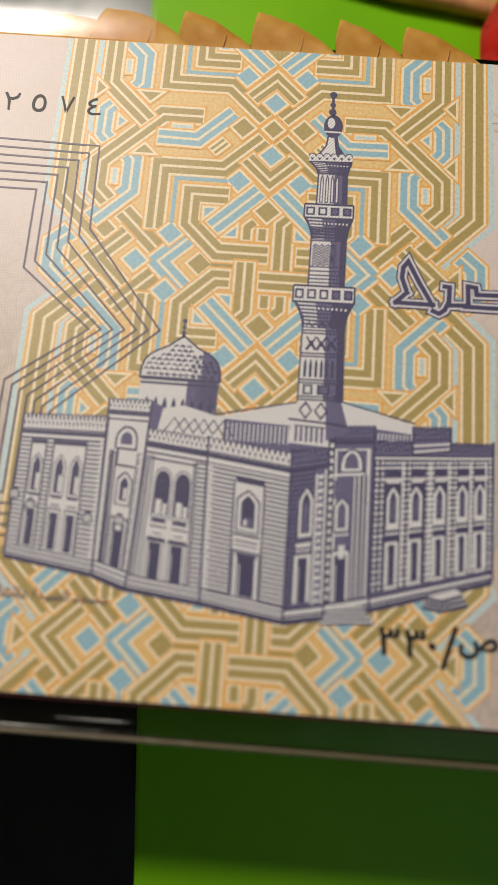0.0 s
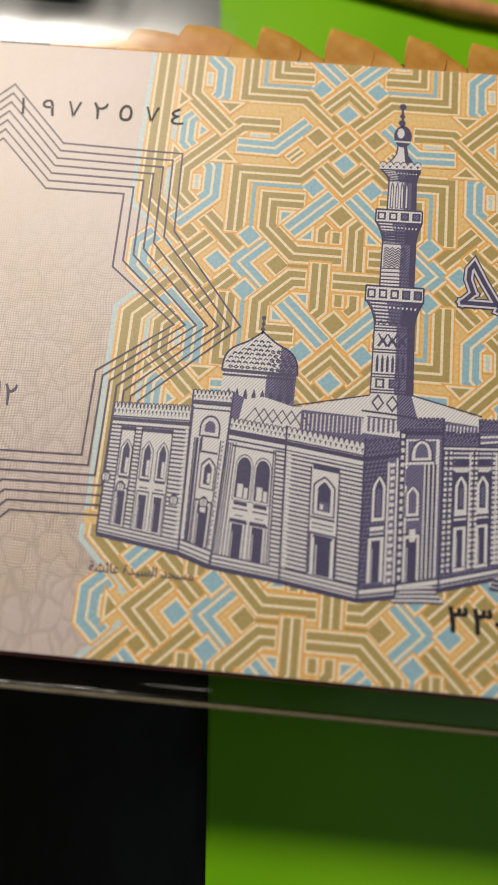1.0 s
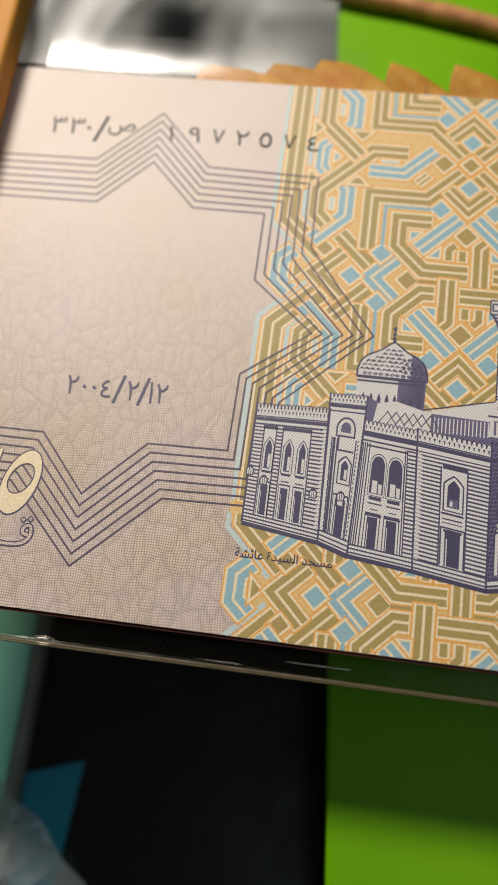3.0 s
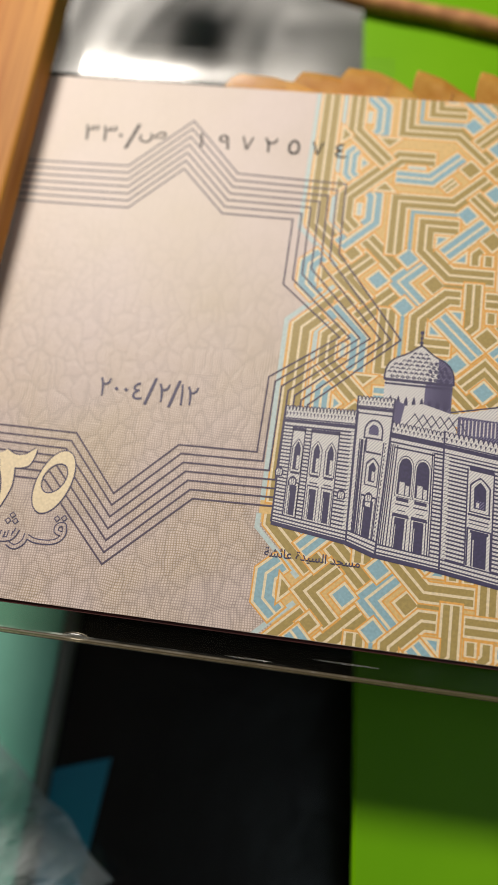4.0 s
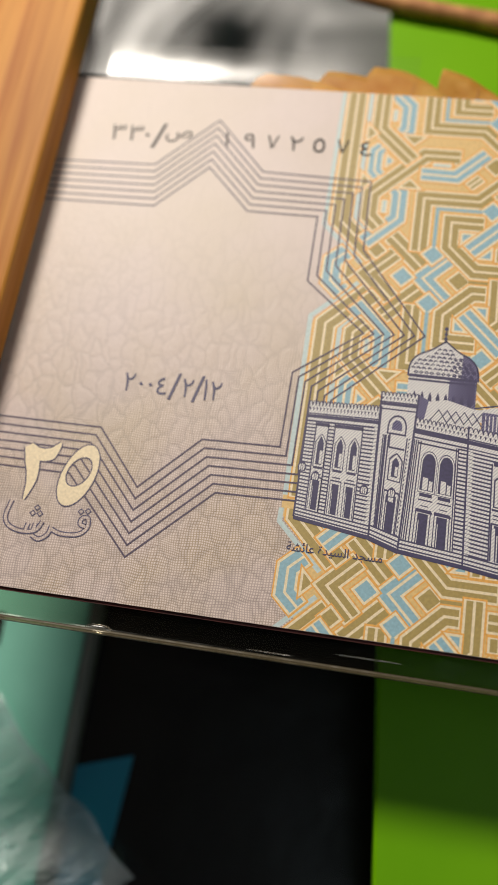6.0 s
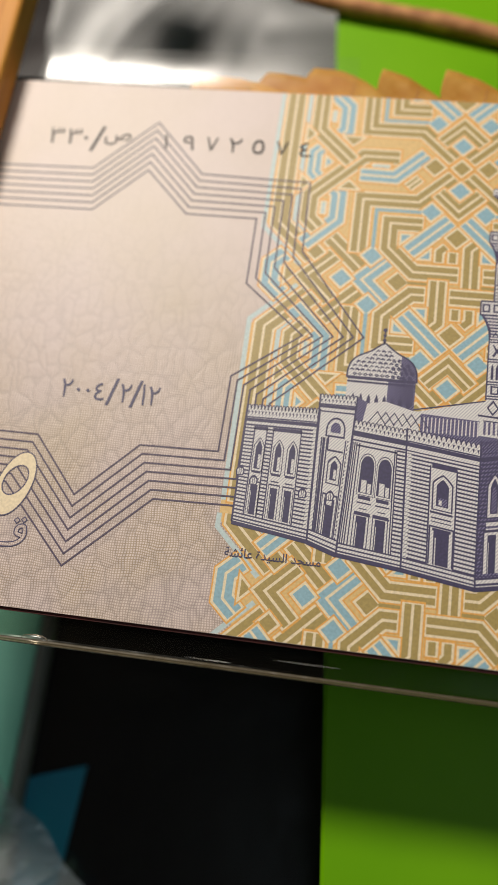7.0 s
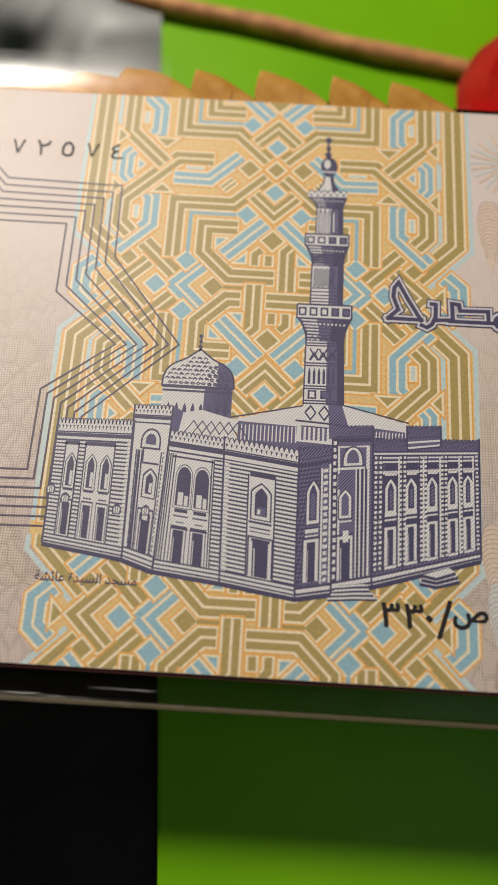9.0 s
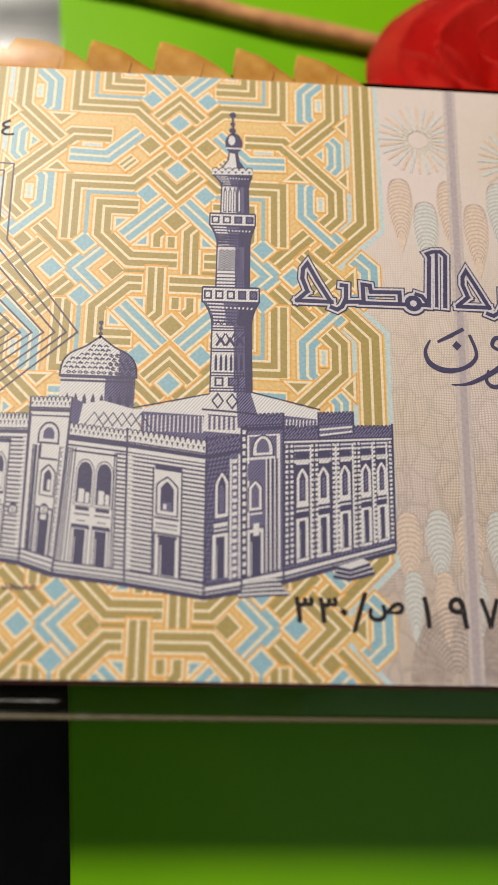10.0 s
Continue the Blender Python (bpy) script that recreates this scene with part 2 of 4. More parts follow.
# ---- what lies under the note ----
TURN = 5.1
lime = thing("lime_box", "flat lime green plastic box lying on the table", "box")
lime.matrix_world = pose(-9.55 * MM, -12 * MM, 0, 0, 0, TURN)
part("lid", box(0, 0.150, -0.080, 0.170, LIME_Z - 0.006, LIME_Z, 0.0005), M_LIME, lime)
part("base", box(0.005, 0.145, -0.075, 0.165, 0, LIME_Z - 0.0061, 0.0004), M_LIME, lime)

SLAB_Z = 0.012
slab = thing("black_slab", "glossy black plastic slab on the table beside the lime box", "tray")
slab.matrix_world = pose(-6.0 * MM, -12 * MM, 0, 0, 0, TURN)
part("body", box(-0.140, 0, -0.110, 0.230, 0, SLAB_Z, 0.0006), M_BLACK, slab)

teal = thing("teal_box", "teal green cardboard box with a grey rounded rim", "box")
teal.matrix_world = pose(-55.0 * MM, -70 * MM, SLAB_Z, 0, 0, 1.0)
part("body", box(-0.060, 0, 0, 0.085, 0, 0.0030, 0.0003), M_TEAL, teal)
part("rim", box(0.0001, 0.0022, 0.0, 0.085, 0, 0.0034, 0.0009), M_GREY, teal, "grey rounded rim")
part("label", box(-0.0185, -0.0135, 0.0665, 0.0715, 0.00305, 0.0032), M_BLACK, teal, "small black label")

bm = box(-0.0095, 0, -0.045, 0, 0, 0.0006)
for v in bm.verts:
    if v.co.y > -0.001 and v.co.x < -0.001:
        v.co.y -= 0.0040
blue = tagged(mesh_object("blue_card", bm, M_BLUE), "dark teal blue card on the black slab", "card")
blue.matrix_world = pose(-45.2 * MM, -16.8 * MM, SLAB_Z, 0, 0, -4.0)

support = tagged(mesh_object("support_block", box(-45 * MM, 55 * MM, 38 * MM, 62 * MM, LIME_Z, NOTE_Z - 2.25 * MM, 0.0005), M_GREY), "plain grey block that carries the clear holder", "block")


# ---- the clear holder ----
holder = thing("banknote_holder", "rigid clear plastic holder under the banknote", "holder")
X0, X1 = -63.5 * MM, 74.5 * MM
part("plate", box(X0, X1, -2.95 * MM, 71.5 * MM, NOTE_Z - 2.2 * MM, NOTE_Z - 1.0 * MM, 0.0003), M_HOLDER, holder)
part("seam", box(X0, X1, -3.45 * MM, -2.95 * MM, NOTE_Z - 2.2 * MM, NOTE_Z - 0.5 * MM, 0.00024), M_EDGE, holder, "dull welded edge seam")
rows = [(70.1 + 0.55 * k, 0.0065 * k * k) for k in range(11)]
lip = bmesh.new()
rims = [[lip.verts.new((x, y * MM, NOTE_Z + z * MM)) for x in (-56 * MM, -14 * MM)] for y, z in rows]
for a, b in zip(rims, rims[1:]):
    lip.faces.new((a[0], a[1], b[1], b[0]))
smooth(part("lip", lip, M_LIP, holder, "shiny curled lip of the clear film"))
# first a small plastic bump; the two thin slivers are added for glint streaks
for x, y, long, wide in ((-41.20, -2.91, 1.5, 0.5), (-22.37, -2.68, 2.6, 0.07), (-12.18, -1.81, 3.6, 0.08)):
    bm = bmesh.new()
    bmesh.ops.create_uvsphere(bm, u_segments=14, v_segments=8, radius=1, matrix=Matrix.LocRotScale((x * MM, y * MM, NOTE_Z - 0.62 * MM), None, (long * MM, wide * MM, 0.28 * MM)))
    smooth(part("glint_bead", bm, M_LIP, holder, "shiny clear bead that gives a glint"))
for pane in holder.children:
    pane.visible_shadow = False
backing = tagged(mesh_object("backing_card", box(-58 * MM, 66 * MM, -0.32 * MM, 60 * MM, NOTE_Z - 0.66 * MM, NOTE_Z - 0.30 * MM), M_MAROON), "thin dark maroon card behind the banknote", "card")

# ---- the banknote ----
note = thing("banknote", "printed twenty-five piastre banknote with a mosque engraving", "banknote")
note.matrix_world = Matrix.Translation((0, 0, NOTE_Z))
NX0, NX1, NY1 = -60.0, 70.0, 69.9
sheet = box(NX0 * MM, NX1 * MM, 0, NY1 * MM, -0.00025, 0)
part("sheet", sheet, INKS["paper"], note, "pale beige and lilac paper")

INKED = []           # one entry a printed part: its name, label, corners, faces, inks of the faces, shared corners and owner
CURRENT = []         # the part that is being printed, and above it a part of that part


def begin(name, label=""):
    """Starts a new printed part of the note."""
    INKED.append((name, label, [], [], [], {}, None))
    CURRENT[:] = [INKED[-1]]


def inset(name):
    """Starts a part of the printed part, until outset()."""
    INKED.append((name, "", [], [], [], {}, INKED.index(CURRENT[0])))
    CURRENT.append(INKED[-1])


def outset():
    CURRENT.pop()


def clip(pts, axis, limit, sign):
    out = []
    for i, a in enumerate(pts):
        b = pts[i - 1]
        ia, ib = sign * (a[axis] - limit) <= 0, sign * (b[axis] - limit) <= 0
        if ia != ib:
            k = (limit - b[axis]) / (a[axis] - b[axis])
            out.append((b[0] + k * (a[0] - b[0]), b[1] + k * (a[1] - b[1])))
        if ia:
            out.append(a)
    return out


def fill(colour, pts, level, y0=0.03, y1=69.87):
    """A printed patch: a flat polygon in mm on the note; level is its place in the stack of inks."""
    pts = clip(clip(pts, 1, y1, 1), 1, y0, -1)
    if len(pts) > 2:
        _, _, vs, fs, cs, corners, _ = CURRENT[-1]
        ids = []
        for x, y in pts:
            key = (round(x, 3), round(y, 3), level)
            if key not in corners:
                corners[key] = len(vs)
                vs.append((x * MM, y * MM, level * 2.2e-7))
            if corners[key] not in ids:
                ids.append(corners[key])
        if len(ids) > 2:
            fs.append(tuple(ids))
            cs.append(colour)


def stroke(colour, path, w, level, shift=0.0, ext=0.0, **kw):
    """A printed line of width w along a path, with mitred corners; shift moves it to its left."""
    P = [Vector(p) for p in path]
    dirs = [(b - a).normalized() for a, b in zip(P, P[1:])]
    rims = []
    for i, p in enumerate(P):
        d0, d1 = dirs[max(i - 1, 0)], dirs[min(i, len(dirs) - 1)]
        n0, n1 = Vector((-d0.y, d0.x)), Vector((-d1.y, d1.x))
        m = (n0 + n1).normalized()
        m = m / max(0.35, m.dot(n1))
        if ext and i == 0:
            p = p - d1 * ext
        if ext and i == len(P) - 1:
            p = p + d0 * ext
        rims.append((p + m * (shift + w / 2), p + m * (shift - w / 2)))
    for (a, b), (c, d) in zip(rims, rims[1:]):
        fill(colour, [tuple(a), tuple(b), tuple(d), tuple(c)], level, **kw)


# --- strapwork ground: straps between two mirror lines ---
BY, AY, LOW = 43.25, 59.75, -38.15
begin("printed_ground")
fill("gold", [(-21.0, 0), (21.0, 0), (20.4, 1.0), (20.4, 9.2), (22.6, 11.5), (22.6, 12), (-22.6, 12), (-22.6, 11.5), (-20.4, 9.2), (-20.4, 1.0)], 2)
fill("gold", [(-23.4, 12), (23.4, 12), (23.4, 36), (20.4, 39.2), (20.4, 47.3), (23.4, 50.5), (23.4, 70), (-23.4, 70), (-23.4, 50.5), (-20.4, 47.3), (-20.4, 39.2), (-23.4, 36)], 2)
HEIGHT = [4.0]


def strap(colour, path, w=1.75, core="cream", **kw):
    """One strap: its tint with a fine core line, between cream and orange rims that also close its ends."""
    begin("printed_strap")
    z = HEIGHT[0]
    HEIGHT[0] += 0.6
    P = [Vector(p) for p in path]
    first, last = (P[1] - P[0]).normalized(), (P[-1] - P[-2]).normalized()
    P = [P[0] - first * 0.37, P[0] - first * 0.14] + P + [P[-1] + last * 0.14, P[-1] + last * 0.37]
    half, ink_core = w / 2, core or colour
    bands = [("orange", -half - 0.44, -half - 0.27), ("cream", -half - 0.27, -half), (colour, -half, -0.15), (ink_core, -0.15, 0.15), (colour, 0.15, half), ("cream", half, half + 0.27), ("orange", half + 0.27, half + 0.44)]
    dirs = [(b - a).normalized() for a, b in zip(P, P[1:])]
    sides = []
    for i in range(len(P)):
        d0, d1 = dirs[max(i - 1, 0)], dirs[min(i, len(dirs) - 1)]
        n0, n1 = Vector((-d0.y, d0.x)), Vector((-d1.y, d1.x))
        m = (n0 + n1).normalized()
        sides.append(m / max(0.35, m.dot(n1)))
    for i in range(len(P) - 1):
        end = min(i, len(P) - 2 - i)
        for tint, a, b in bands:
            if end == 0 or (end == 1 and tint != "orange"):
                tint = "orange" if end == 0 else "cream"
            fill(tint, [tuple(P[i] + sides[i] * a), tuple(P[i] + sides[i] * b), tuple(P[i + 1] + sides[i + 1] * b), tuple(P[i + 1] + sides[i + 1] * a)], z, **kw)


def rimmed(colour, pts, **kw):
    """A small printed patch about its middle, with a cream and an orange rim."""
    begin("printed_lozenge")
    z = HEIGHT[0]
    HEIGHT[0] += 0.6
    c = sum((Vector(p) for p in pts), Vector((0, 0))) / len(pts)
    out = []
    for d in (0.0, 0.27, 0.44):
        ring = []
        for i, p in enumerate(pts):
            p, a, b = Vector(p), Vector(pts[i - 1]), Vector(pts[(i + 1) % len(pts)])
            n0, n1 = Vector(((p - a).y, -(p - a).x)).normalized(), Vector(((b - p).y, -(b - p).x)).normalized()
            if n0.dot(p - c) < 0:
                n0, n1 = -n0, -n1
            m = (n0 + n1).normalized()
            ring.append(tuple(p + m * (d / max(0.35, m.dot(n1)))))
        out.append(ring)
    fill(colour, out[0], z, **kw)
    for tint, a, b in (("cream", out[0], out[1]), ("orange", out[1], out[2])):
        for i in range(len(pts)):
            fill(tint, [a[i - 1], a[i], b[i], b[i - 1]], z, **kw)


def lozenge(colour, x, y, r=1.18, **kw):
    rimmed(colour, [(x - r, y), (x, y - r), (x + r, y), (x, y + r)], **kw)


def mirrored(path, sx, sy):
    """The path in one of its mirror places: sx flips it about the axis, sy is a mirror line's height or a drop."""
    out = []
    for x, y in path:
        if "A" in sy:
            y = 2 * AY - y
        if "B" in sy:
            y = 2 * BY - y
        if "L" in sy:
            y += LOW
        out.append((x * sx, y))
    return out


def everywhere(draw, places):
    for sy in places:
        kw = {"y1": 13.0} if "L" in sy else {"y0": 12.5}
        for sx in (1, -1):
            draw(lambda path: mirrored(path, sx, sy), kw)


ALL = ("", "A", "B", "L", "BL")


def lozenges(colour, x, y, places, r=1.18):
    everywhere(lambda at, kw: lozenge(colour, *at([(x, y)])[0], r, **kw), places)


def straps(colour, path, places, w=1.75, core="cream"):
    everywhere(lambda at, kw: strap(colour, at(path), w, core, **kw), places)


def thin(colour, path, places, w=0.5):
    HEIGHT[0] += 0.4
    def one(at, kw):
        begin("printed_line")
        stroke(colour, at(path), w, HEIGHT[0], **kw)
    everywhere(one, places)
    HEIGHT[0] += 0.4


# borders
straps("olive", [(-21.5, 72), (-21.5, 50.4), (-16.9, 45.8)], ("", "B", "L", "BL"), 2.0)
thin("palebl", [(-23.2, 72), (-23.4, 49.6), (-18.3, 44.6)], ("", "B", "L", "BL"), 0.55)
thin("palebl", [(-19.7, 72), (-19.7, 51.0), (-16.2, 47.4)], ("", "B", "L", "BL"), 0.6)
straps("blue", [(-20.2, 46.0), (-21.7, 44.6), (-21.7, 41.9), (-20.2, 40.5)], ("", "L"), 1.9)
everywhere(lambda at, kw: rimmed("olive", at([(-19.95, 44.25), (-18.95, 43.25), (-19.95, 42.25)]), **kw), ("", "L"))
# the star round the lower mirror line
straps("olive", [(-15.0, 48.7), (-11.0, 44.7)], ("", "B", "L", "BL"), 1.8)
straps("olive", [(-14.3, 46.3), (-17.35, 43.25), (-14.3, 40.2)], ("", "L"), 1.7)
straps("blue", [(-7.9, 46.15), (-10.8, 43.25), (-7.9, 40.35)], ("", "L"), 1.75)
lozenges("blue", -13.2, BY, ("", "L"))
lozenges("olive", -6.55, BY, ("", "L"))
lozenges("olive", -16.6, 46.6, ("", "B", "L", "BL"), 1.0)
thin("olive", [(-5.4, BY), (-2.4, BY)], ("", "L"), 0.45)
# octagon bands and what they hold
straps("olive", [(-0.9, 58.4), (-4.85, 54.5), (-11.6, 54.5), (-11.6, 47.0)], ALL)
lozenges("blue", -9.85, 46.55, ALL)
lozenges("blue", -3.25, 53.2, ALL)
thin("blue", [(-9.85, 47.7), (-9.85, 53.1), (-4.4, 53.1)], ALL, 0.42)
for flip, sy in ((1, ""), (-1, "B"), (1, "L"), (-1, "BL"), (1, "A")):
    kw = {"y1": 13.0} if "L" in sy else {"y0": 12.5}
    strap("olive", mirrored([(-4.2, 51.3), (-8.0, 51.3), (-8.0, 47.9), (-4.85, 44.75), (0.35, 44.75)], flip, sy), **kw)
    strap("olive", mirrored([(4.2, 51.3), (8.0, 51.3), (8.0, 47.9), (4.85, 44.75), (3.35, 44.75)], flip, sy), **kw)
    strap("olive", mirrored([(1.85, 42.75), (1.85, 48.1), (2.5, 48.75)], flip, sy), 1.7, **kw)
    strap("olive", mirrored([(-1.95, 46.35), (-1.95, 47.75), (-1.25, 48.45)], flip, sy), 0.75, None, **kw)
    strap("olive", mirrored([(-0.35, 46.35), (-0.35, 47.7)], flip, sy), 0.75, None, **kw)
everywhere(lambda at, kw: rimmed("blue", at([(-6.55, 49.75), (-5.5, 49.75), (-6.55, 48.7)]), **kw), ALL)
everywhere(lambda at, kw: rimmed("blue", at([(-4.15, 46.65), (-3.1, 46.65), (-3.1, 47.7)]), **kw), ALL)
straps("blue", [(-5.55, 47.5), (-0.95, 52.1)], ALL, 1.7)
lozenges("olive", 0, 49.75, ALL, 1.25)
straps("olive", [(-2.5, 56.0), (0, 53.5), (2.5, 56.0)], ALL, 1.5)
lozenges("blue", 0, 56.45, ALL)
# side hexagons
straps("blue", [(-18.3, 47.6), (-14.65, 51.3), (-14.65, 55.0), (-15.2, 55.6)], ALL, 1.75)
straps("olive", [(-16.8, 49.9), (-18.15, 51.3), (-18.15, 54.6), (-12.0, 60.8), (-7.7, 60.8)], ("", "B"), 1.75)
straps("palebl", [(-16.4, 52.0), (-16.4, 53.7)], ("", "A", "B"), 0.4, None)
straps("olive", [(-18.1, 70.5), (-18.1, 64.4), (-13.6, 59.9)], ("", "B"), 1.75)
straps("blue", [(-17.5, 61.6), (-18.2, 60.9), (-18.2, 58.0), (-17.6, 57.3)], ("", "B"), 1.5)
for tint, pts in (
    ("blue", [(-16.7, 60.2), (-16.7, 59.0), (-16.05, 59.6)]),
    ("olive", [(-14.7, 63.5), (-12.5, 63.5), (-13.6, 62.4)]),
    ("olive", [(-14.6, 55.9), (-12.6, 55.9), (-13.6, 56.9)]),
    ("olive", [(-19.5, 64.6), (-19.5, 62.8), (-18.6, 63.7)]),
    ("olive", [(-19.5, 57.2), (-19.5, 55.4), (-18.6, 56.3)]),
):
    everywhere(lambda at, kw: rimmed(tint, at(pts), **kw), ("", "B"))
straps("palebl", [(-10.9, 59.4), (-8.8, 59.4)], ("", "B"), 0.35, None)
straps("blue", [(-12.3, 58.0), (-8.0, 57.9), (-4.4, 61.5)], ("", "B"), 1.6)
straps("olive", [(-6.3, 56.6), (-5.0, 57.9)], ("", "B"), 0.9)
# the crossing on the axis
lozenges("olive", -3.25, AY, ("", "B"))
lozenges("olive", 0, AY, ("", "B"), 1.05)

# --- the bundle of seven fine lines ---
INNER = [(-60, 50.1), (-45.4, 50.3), (-39.2, 56.7), (-33.3, 50.6), (-24.4, 50.6), (-24.4, 41.5), (-16.9, 35.2), (-24.5, 29.3), (-24.6, 20.0), (-33.6, 19.8), (-40.0, 13.2), (-45.7, 19.8), (-60, 19.8)]
OUTER = [(-60, 56.2), (-46.5, 56.5), (-39.1, 64.1), (-32.2, 56.6), (-18.4, 56.3), (-18.2, 46.4), (-9.8, 35.6), (-19.6, 26.3), (-19.6, 14.0), (-31.0, 13.7), (-39.75, 5.1), (-48.2, 13.8), (-60, 13.8)]
for i in range(7):
    k = i / 6
    begin("border_line")
    stroke("violet", [(a[0] + k * (b[0] - a[0]), a[1] + k * (b[1] - a[1])) for a, b in zip(INNER, OUTER)], 0.2, HEIGHT[0] + 8 + i * 0.4)

# --- the engraved mosque ---
Z = HEIGHT[0] + 20


def face(bl, br, tl, tr):
    """A wall of the engraving: maps s, t in 0 to 1 to a place on the note."""
    def at(s, t):
        return tuple((bl[k] * (1 - s) + br[k] * s) * (1 - t) + (tl[k] * (1 - s) + tr[k] * s) * t for k in (0, 1))
    return at


def rect(at, colour, s0, t0, s1, t1, up=1.0):
    fill(colour, [at(s0, t0), at(s1, t0), at(s1, t1), at(s0, t1)], Z + up)


def line(at, colour, s0, t0, s1, t1, w=0.16, up=2.0):
    stroke(colour, [at(s0, t0), at(s1, t1)], w, Z + up)


def arch(at, colour, s0, t0, s1, t1, up, point=0.25, round_top=False):
    """An arched opening: upright sides, then two curves that meet in a point, or one round curve."""
    m, h = (s0 + s1) / 2, (t1 - t0) * point
    pts = [at(s0, t0), at(s1, t0)]
    bend, lift = (1.7, 0.0) if round_top else (1.12, 0.72)
    for i in range(7):
        a = i / 6
        pts.append(at(s1 + (m - s1) * a ** bend, t1 - h + h * (lift * a + (1 - lift) * math.sin(a * 1.571))))
    for i in range(1, 7):
        a = 1 - i / 6
        pts.append(at(s0 + (m - s0) * a ** bend, t1 - h + h * (lift * a + (1 - lift) * math.sin(a * 1.571))))
    fill(colour, pts, Z + up)


def window(at, s0, t0, s1, t1, rim=0.035, tall=0.02, glass="indigo", ground="stone", up=3.0, **kw):
    inset("printed_window")
    arch(at, "indigo", s0 - rim * 1.5, t0 - tall * 1.4, s1 + rim * 1.5, t1 + tall * 1.6, up, **kw)
    arch(at, ground, s0 - rim, t0 - tall, s1 + rim, t1 + tall, up + 0.5, **kw)
    arch(at, glass, s0, t0, s1, t1, up + 1.0, **kw)
    outset()


def door(at, s0, t0, s1, t1, rim=0.03, ground="stone", up=3.0):
    inset("printed_door")
    rect(at, "indigo", s0 - rim * 1.5, t0, s1 + rim * 1.5, t1 + 0.03, up)
    rect(at, ground, s0 - rim, t0, s1 + rim, t1 + 0.018, up + 0.5)
    rect(at, "indigo", s0, t0, s1, t1, up + 1.0)
    rect(at, "stone", s0 + 0.1 * (s1 - s0), t0, s0 + 0.17 * (s1 - s0), t1 - 0.05, up + 1.4)
    outset()


def courses(at, n, s0, s1, t0, t1, colour="indigo", w=0.15, up=1.6, ground="stone"):
    """Courses of masonry: strips of the ground between joint lines of width w, laid edge to edge."""
    k = 0.5 * w / (Vector(at(s0, 1)) - Vector(at(s0, 0))).length
    low = t0
    for i in range(n):
        t = t0 + (t1 - t0) * (i + 0.5) / n
        rect(at, ground, s0, low, s1, t - k, up)
        rect(at, colour, s0, t - k, s1, t + k, up)
        low = t + k
    rect(at, ground, s0, low, s1, t1, up)


def blocks(at, n, s, t0, t1, ws, colour="stone", up=4.0):
    """A column of corner stones, wide and narrow by turns."""
    for i in range(n):
        t, h = t0 + (t1 - t0) * i / n, 0.58 * (t1 - t0) / n
        k = ws * (1.0 if i % 2 else 0.72)
        rect(at, colour, s - k, t, s + k, t + h, up)


def battlement(at, n, t0, t1, up=2.0, ground="stone"):
    """A parapet: a band with a row of hanging triangles under a scalloped top."""
    inset("printed_parapet")
    n, h = max(3, round(0.8 * n)), t1 - t0
    rect(at, ground, 0, t0, 1, t0 + 0.6 * h, up)
    line(at, "indigo", 0, t0, 1, t0, 0.16, up + 0.6)
    for i in range(n):
        a, b = i / n, (i + 1) / n
        m, k = (a + b) / 2, 0.5 / n
        fill(ground, [at(a, t0 + 0.55 * h), at(b, t0 + 0.55 * h), at(b - 0.1 * k, t0 + 0.82 * h), at(m + 0.45 * k, t1), at(m - 0.45 * k, t1), at(a + 0.1 * k, t0 + 0.82 * h)], Z + up + 0.3)
        fill("indigo", [at(m - 0.5 * k, t0 + 0.5 * h), at(m, t0 + 0.16 * h), at(m + 0.5 * k, t0 + 0.5 * h)], Z + up + 0.8)
        stroke("indigo", [at(a, t0 + 0.62 * h), at(a + 0.2 * k, t0 + 0.84 * h), at(m - 0.4 * k, t1), at(m + 0.4 * k, t1), at(b - 0.2 * k, t0 + 0.84 * h), at(b, t0 + 0.62 * h)], 0.11, Z + up + 0.9)
    outset()


def outline(at, up=7.0, w=0.2):
    for a, b in (((0, 0), (1, 0)), ((1, 0), (1, 1)), ((0, 1), (0, 0))):
        line(at, "indigo", *a, *b, w, up)


def plinth(at, up=6.0, steps=3):
    top = 0.075 if steps > 2 else 0.058
    rect(at, "stone", 0, -0.02, 1, top, up)
    rect(at, "indigo", 0, -0.024, 1, -0.002, up + 0.5)
    for i in range(steps):
        t = 0.02 + (top - 0.02) * i / max(1, steps - 1)
        line(at, "indigo", 0, t, 1, t, 0.17 if steps > 2 else 0.24, up + 0.6)


def lantern(x, y):
    """A small hanging lantern: a dark hood, a pale body with bars."""
    inset("printed_lantern")
    fill("indigo", [(x - 0.5, y + 0.1), (x - 0.4, y - 0.5), (x + 0.4, y - 0.5), (x + 0.5, y + 0.1), (x + 0.3, y + 0.5), (x, y + 0.72), (x - 0.3, y + 0.5)], Z + 9)
    fill("stone", [(x - 0.34, y + 0.1), (x - 0.27, y - 0.38), (x + 0.27, y - 0.38), (x + 0.34, y + 0.1), (x + 0.2, y + 0.36), (x - 0.2, y + 0.36)], Z + 9.4)
    for d in (-0.1, 0.1):
        stroke("indigo", [(x + d, y - 0.38), (x + d, y + 0.36)], 0.07, Z + 9.8)
    outset()


